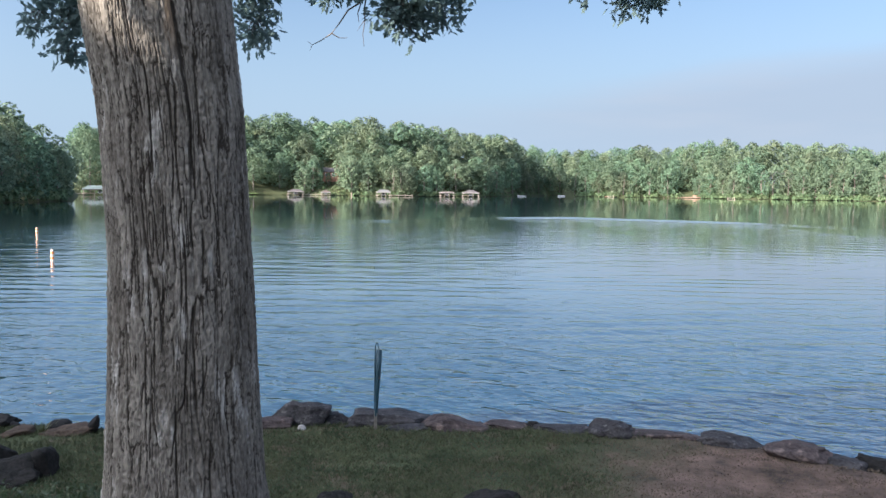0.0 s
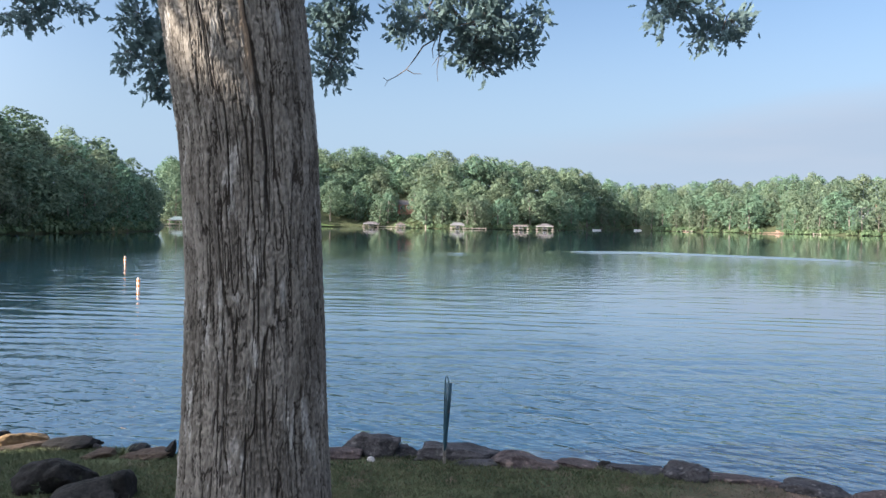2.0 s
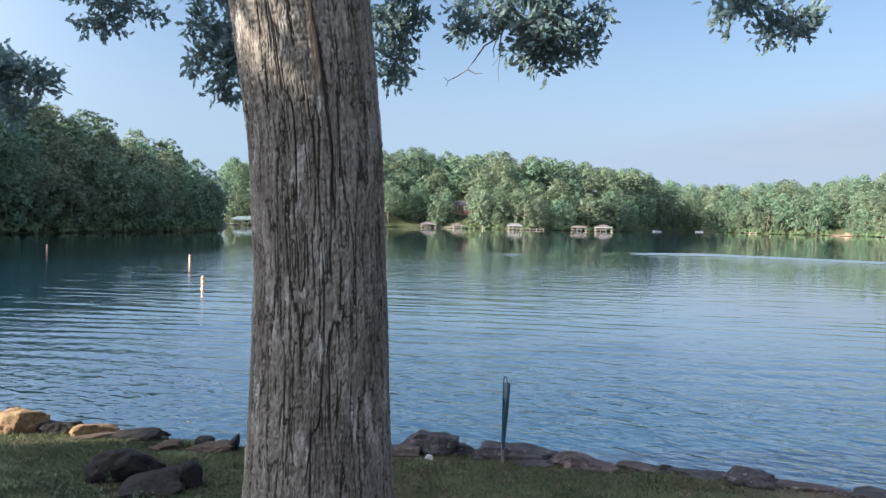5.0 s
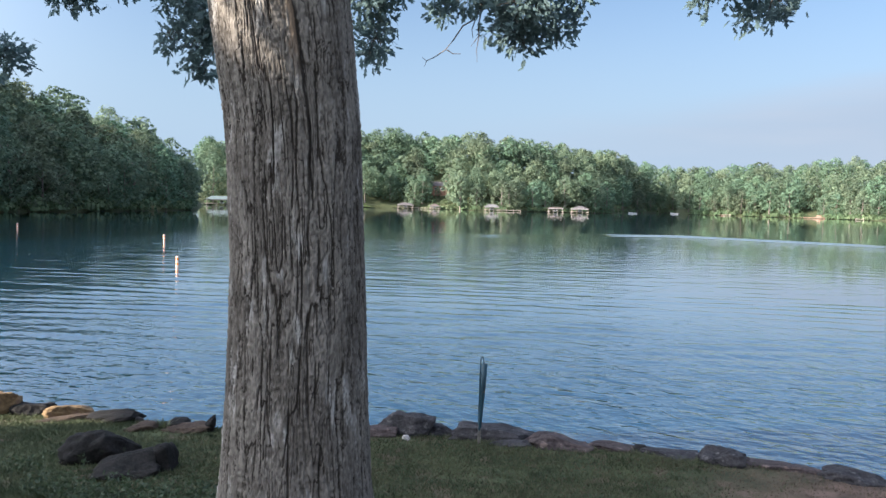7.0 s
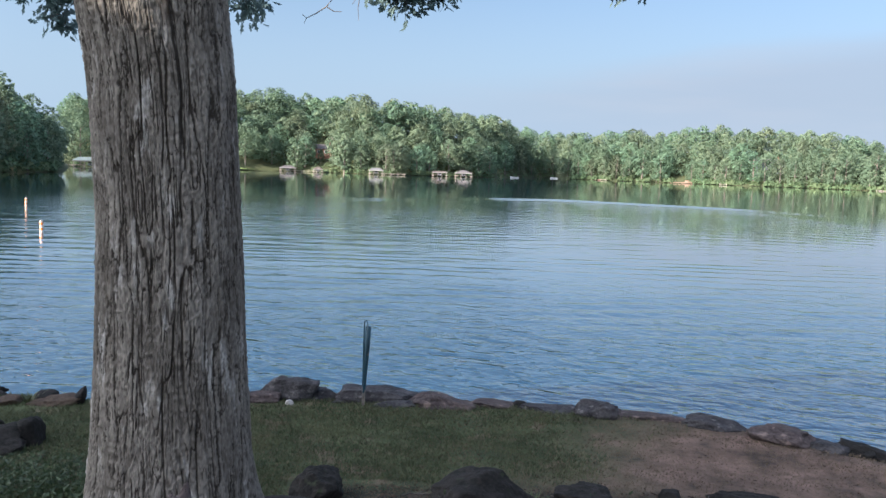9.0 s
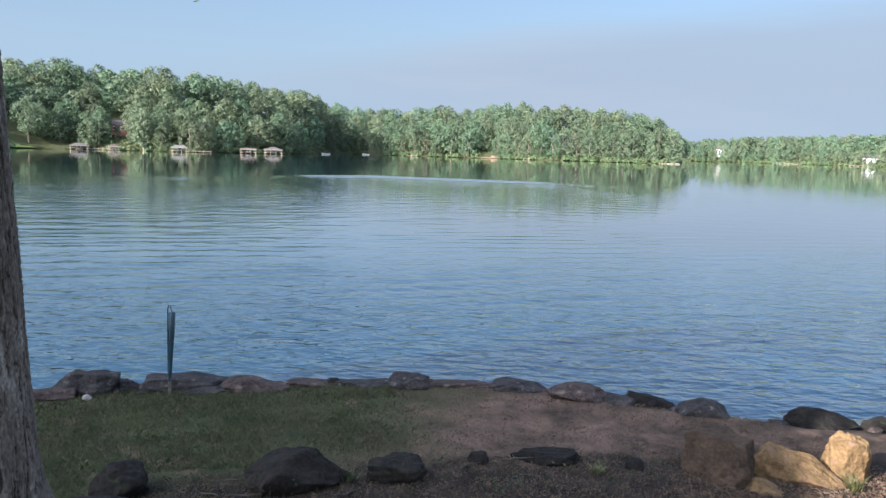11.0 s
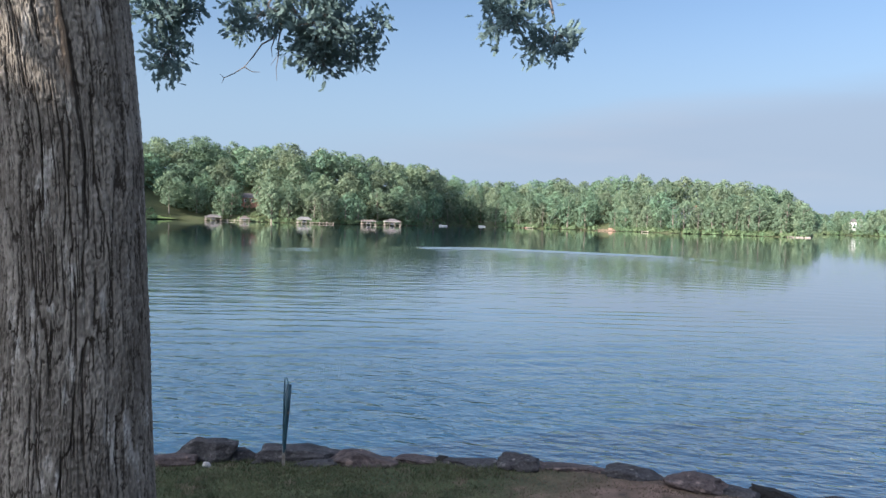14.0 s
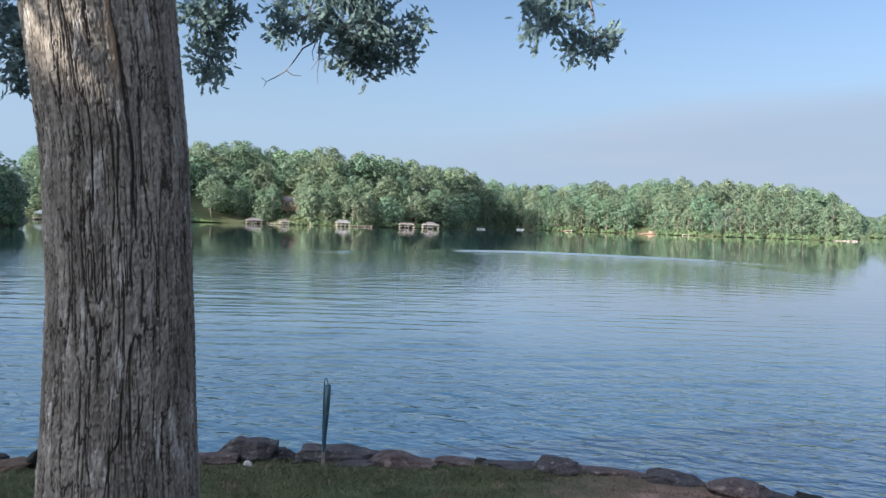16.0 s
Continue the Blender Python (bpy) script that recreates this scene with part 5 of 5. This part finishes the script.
boathouse(1.95, 6, 7.0, 7, 2.2, 1.4, M_ROOF_GREY, "white boathouse with a pitched grey roof", ridge=0.25)
boathouse(-23.3, 8, 11.0, 7, 2.6, 1.4, M_ROOF_GREEN, "white boathouse with a pale green metal roof", ridge=0.7)
dock(-9.4, 3, 14, "low timber walkway along the far bank")
dock(-2.9, 4, 10, "timber dock by a boathouse")
dock(-24.2, 6, 6, "timber dock beside the green-roofed boathouse")
dock(19.9, 4, 4, "small pale dock below the trees")
dock(11.9, 3, 4, "small dock below the trees")
dock(37.2, 8, 22, "long timber dock across the open lake")
dock(41.5, 8, 16, "timber dock on the far shore")
motorboat(*at_azimuth(8.4, 440), 60)
motorboat(*at_azimuth(5.6, 405), 90)


# ---- houses ----
def house(az, inland, w, d, wall_h, rise, wall_mat, roof_mat, label, name="house", floors=1, at=None, turn=0.0, stack=True):
    if at:
        x, y = at
    else:
        x, y = at_azimuth(az, float(np.interp(az, FAR_AZ, FAR_R)) + inland)
    root = thing(name, pose(x, y, height(x, y) - 0.2, 0, 0, -az + turn), label, "house")
    bm = box(-w / 2, w / 2, -d / 2, d / 2, -1.5, wall_h)
    part("wall", bm, wall_mat, root)
    bm = bmesh.new()
    ov = 0.5
    a = [bm.verts.new(c) for c in ((-w / 2 - ov, -d / 2 - ov, wall_h), (w / 2 + ov, -d / 2 - ov, wall_h), (w / 2 + ov, d / 2 + ov, wall_h), (-w / 2 - ov, d / 2 + ov, wall_h), (-w / 2 - ov, 0, wall_h + rise), (w / 2 + ov, 0, wall_h + rise))]
    for q in ((0, 1, 5, 4), (2, 3, 4, 5), (0, 4, 3), (1, 2, 5), (3, 2, 1, 0)):
        bm.faces.new([a[i] for i in q])
    bmesh.ops.recalc_face_normals(bm, faces=bm.faces)
    part("roof", bm, roof_mat, root)
    for fl in range(floors):
        for k in range(4):
            cx = -w / 2 + w * (k + 0.5) / 4
            win = part("window", box(cx - 0.75, cx + 0.75, -d / 2 - 0.06, -d / 2 + 0.1, 1.0 + 2.8 * fl, 2.4 + 2.8 * fl, 0.01), M_WHITE, root)
            part("pane", box(cx - 0.6, cx + 0.6, -d / 2 - 0.09, -d / 2 - 0.062, 1.15 + 2.8 * fl, 2.25 + 2.8 * fl), M_GLASS, win)
    if stack:
        part("chimney", box(w * 0.22, w * 0.22 + 0.9, -0.45, 0.45, wall_h + 0.3, wall_h + rise + 1.1, 0.02), M_BRICK, root)
    return root


house(-8.1, 21, 12, 8, 3.0, 2.2, M_BRICK, M_ROOF_GREY, "brick house among trees above the far shore")
house(22.7, 22, 13, 8, 5.6, 2.4, M_SIDING, M_ROOF_GREY, "grey-blue house half hidden in the woods", floors=2)
house(33.0, 26, 11, 9, 6.0, 3.0, M_WHITE, M_ROOF_GREY, "white house on the far hill", floors=2)
house(42.2, 14, 16, 9, 3.4, 2.6, M_WHITE, M_ROOF_GREY, "low white house by the open lake")
# unseen houses added west of the yard; their shadows shade lawn and trunk
house(0, 0, 4.8, 9, 8.0, 4.2, M_STUCCO, M_ROOF_BROWN, "unseen tall stucco house added to shade the garden", floors=2, at=(-19.5, -0.6), turn=90)
house(0, 0, 7.0, 9, 6.7, 3.9, M_STUCCO, M_ROOF_BROWN, "unseen two-storey stucco house added to shade the garden", floors=2, at=(-19.5, -10.8), turn=90)
house(0, 0, 1.0, 9, 7.1, 4.35, M_STUCCO, M_ROOF_BROWN, "unseen narrow stucco block added to shade the oak trunk", floors=2, at=(-19.5, -4.0), turn=90, stack=False)
# unseen house added to close the place behind the camera
house(0, 0, 18, 8, 3.0, 2.4, M_STUCCO, M_ROOF_BROWN, "unseen low house added behind the lawn", at=(3.0, -14.0), turn=180)


# ---- patches on the far shore ----
def patch(name, az0, az1, d0, d1, mat, label, category, lift=0.06):
    """A strip of ground cover that follows the bank."""
    az, d = np.meshgrid(np.linspace(az0, az1, 40), np.linspace(d0, d1, 12), indexing="ij")
    r = np.interp(az, FAR_AZ, FAR_R) + d
    x, y = CX + r * np.sin(np.radians(az)), CY + r * np.cos(np.radians(az))
    z = land(x, y)[0] + lift + 0.10 * fractal(x * 0.5, y * 0.5, 8)
    i, j = np.meshgrid(np.arange(39), np.arange(11), indexing="ij")
    a = (i * 12 + j).ravel()
    tagged(raw(name, np.stack([x, y, z], -1).reshape(-1, 3), np.stack([a, a + 1, a + 13, a + 12], -1), mat, smooth=True), label, category, kind="structure")


patch("lawn", -14.8, -10.9, 0.3, 6.5, M_TURF, "bright mown grass on the far bank", "lawn")
patch("clay_bank", 16.4, 18.0, -0.3, 7, M_CLAY, "bare orange clay landing on the far shore", "clay bank")
patch("stony_beach", 29.0, 30.4, -0.5, 2, M_BEACH, "pale stony beach at the tip of the point", "beach")
patch("clay_bank", 11.2, 12.0, -0.3, 4, M_CLAY, "bare clay strip on the far shore", "clay bank")


# ---- grass, weeds and litter on the near ground ----
def blades(seed, count, x0, x1, y0, y1, tall, keep):
    rng = np.random.default_rng(seed)
    x, y = rng.uniform(x0, x1, count), rng.uniform(y0, y1, count)
    z, bare = land(x, y)
    ok = keep(x, y, z, bare, rng.uniform(0, 1, count))
    x, y, z = x[ok], y[ok], z[ok]
    n = len(x)
    w, h = rng.uniform(0.003, 0.006, n) * 1.5, tall * rng.uniform(0.5, 1.4, n)
    a, lean = rng.uniform(0, 6.28, n), rng.normal(0, 0.5, (n, 2))
    foot = np.stack([x, y, z - 0.01], -1)
    side = np.stack([np.cos(a) * w, np.sin(a) * w, 0 * w], -1)
    top = foot + np.stack([lean[:, 0] * h, lean[:, 1] * h, h], -1)
    v = np.stack([foot - side, foot + side, top], 1).reshape(-1, 3)
    return raw("grass", v, np.arange(3 * n).reshape(-1, 3), M_GRASS)


tagged(blades(3, 230000, -9.5, 5.5, 6.3, 11.2, 0.045, lambda x, y, z, b, u: (z > 0.45) & (u > b * 1.05) & ((y > 8.1 + 0.7 * (fractal(x * 2, y * 2, 19) - 0.5)) | (x < -0.9)) & (fractal(x * 1.1, y * 2.2, 14) + 0.28 * hashed(np.floor(x * 60), np.floor(y * 60), 3) > 0.42 + 0.5 * b)), "short patchy green lawn grass in shade", "grass", kind="stuff")


straw = blades(4, 130000, -4.0, 6.6, 6.0, 11.0, 0.026, lambda x, y, z, b, u: (z > 0.45) & (u > 0.25) & (fractal(x * 1.4, y * 3.0, 17) + 0.3 * u > 0.47))
straw.data.materials[0] = M_STRAW
tagged(straw, "thin dry grass and straw on the bare clay", "grass", kind="stuff")


def weeds():
    rng = np.random.default_rng(8)
    cs = []
    for k in range(2100):
        if k < 1760:
            x, y = rng.uniform(-5.9, -2.0), rng.uniform(7.0, 8.7)
            if fractal(x * 1.3, y * 1.9, 33) + 0.25 * smooth(-3.6, -2.8, x) - 0.05 * smooth(7.6, 8.6, y) < 0.48:
                continue
        else:
            x, y = rng.uniform(-1.4, 4.4), rng.uniform(6.7, 7.4)
            if rng.uniform() < 0.90:
                continue
        g = height(x, y)
        n = int(rng.integers(4, 9))
        p = np.array([x, y, g]) + np.stack([rng.normal(0, 0.03, n), rng.normal(0, 0.03, n), rng.uniform(0.02, 0.2, n)], -1)
        cs.append(leaf_arrays(p, rng.normal(0, 1, (n, 3)) + np.array([0, 0, 0.25]), 0.05, rng))
    v, f = joined(cs)
    tagged(raw("weeds", v, f, M_WEED), "low broad-leaved weeds among the boulders", "weeds", kind="stuff")


weeds()


def litter():
    rng = np.random.default_rng(9)
    n = 15000
    x, y = rng.uniform(-0.9, 6.8, n), 6.2 + 1.75 * rng.uniform(0, 1, n) ** 1.2
    x[:5000], y[:5000] = rng.uniform(4.2, 7.2, 5000), rng.uniform(5.9, 6.95, 5000)
    z = land(x, y)[0]
    p = np.stack([x, y, z + 0.012], -1)
    way = np.stack([rng.normal(0, 1, n), rng.normal(0, 1, n), rng.normal(0, 0.25, n)], -1)
    v, f = leaf_arrays(p, way, 0.036, rng)
    x2, y2 = rng.uniform(0.5, 6.4, 3200), rng.uniform(7.4, 10.6, 3200)
    z2 = land(x2, y2)[0]
    x2, y2, z2 = x2[z2 > 0.5], y2[z2 > 0.5], z2[z2 > 0.5]
    w = np.stack([rng.normal(0, 1, len(x2)), rng.normal(0, 1, len(x2)), rng.normal(0, 0.15, len(x2))], -1)
    v, f = joined([(v, f), leaf_arrays(np.stack([x2, y2, z2 + 0.01], -1), w, 0.03, rng)])
    tagged(raw("leaf_litter", v, f, M_LITTER), "scattered dry brown leaves on the slope", "leaves", kind="stuff")


litter()


def fallen_twig(x, y, turn, length, seed):
    """A bare, crooked twig with one fork, lying on the slope."""
    rnd = random.Random(seed)
    pts, px, py, a = [], 0.0, 0.0, 0.0
    for k in range(6):
        pts.append((px, py, 0.012 + 0.02 * rnd.random()))
        a += rnd.uniform(-0.45, 0.45)
        px, py = px + math.cos(a) * length / 5, py + math.sin(a) * length / 5
    fork = [pts[2], (pts[2][0] + length * 0.15, pts[2][1] + length * 0.14, 0.03), (pts[2][0] + length * 0.3, pts[2][1] + length * 0.19, 0.02)]
    v, f = joined([tube(pts, [0.009, 0.0085, 0.008, 0.007, 0.005, 0.003], 6), tube(fork, [0.006, 0.005, 0.002], 5)])
    ob = raw("fallen_twig", v, f, M_DEAD_TWIG, smooth=True)
    slope = (height(x, y + 0.2) - height(x, y - 0.2)) / 0.4
    ob.matrix_basis = pose(x, y, height(x, y) + 0.01, math.degrees(math.atan(slope)), 0, turn)
    tagged(ob, "bare grey twig lying among dead leaves", "twig", "fallen twigs on the slope")


M_DEAD_TWIG = material("dead_twig", (0.04, 0.034, 0.028), (0.11, 0.094, 0.078), scale=9, rough=0.9, bump=0.002)
rnd = random.Random(31)
for k in range(16):
    fallen_twig(rnd.uniform(-0.6, 3.6), rnd.uniform(6.75, 7.75), rnd.uniform(-40, 40) + rnd.choice((0, 180)), rnd.uniform(0.18, 0.42), 60 + k)


def grass_tuft(x, y, tall, count, seed):
    rng = np.random.default_rng(seed)
    n = count
    a, out = rng.uniform(0, 6.28, n), rng.uniform(0.2, 0.9, n)
    foot = np.stack([x + rng.normal(0, 0.03, n), y + rng.normal(0, 0.03, n), np.full(n, height(x, y) - 0.01)], -1)
    side = np.stack([-np.sin(a), np.cos(a), 0 * a], -1) * 0.006
    way = np.stack([np.cos(a) * out, np.sin(a) * out, np.ones(n)], -1)
    h = (tall * rng.uniform(0.6, 1.1, n))[:, None]
    mid, tip = foot + way * h * 0.55, foot + way * h * np.array([1.3, 1.3, 0.9])
    v = np.stack([foot - side, foot + side, mid + side * 0.8, mid - side * 0.8, tip], 1).reshape(-1, 3)
    i = np.arange(n)[:, None] * 5
    f = (i[:, :, None] + np.array([[0, 1, 2], [0, 2, 3], [3, 2, 4]])[None]).reshape(-1, 3)
    ob = raw("grass_tuft", v, f, M_TUFT)
    tagged(ob, "tuft of long green grass between the rocks", "grass", "grass tufts")


M_TUFT = material("long_grass", (0.055, 0.068, 0.028), (0.125, 0.135, 0.055), scale=6, rough=0.6, bump=0, thin=0.25, vary=0.5)
grass_tuft(6.02, 6.62, 0.22, 60, 1)
grass_tuft(1.38, 7.55, 0.16, 50, 2)
grass_tuft(-3.0, 10.75, 0.20, 50, 3)
grass_tuft(-4.72, 10.72, 0.16, 40, 4)
grass_tuft(3.75, 7.35, 0.12, 60, 5)
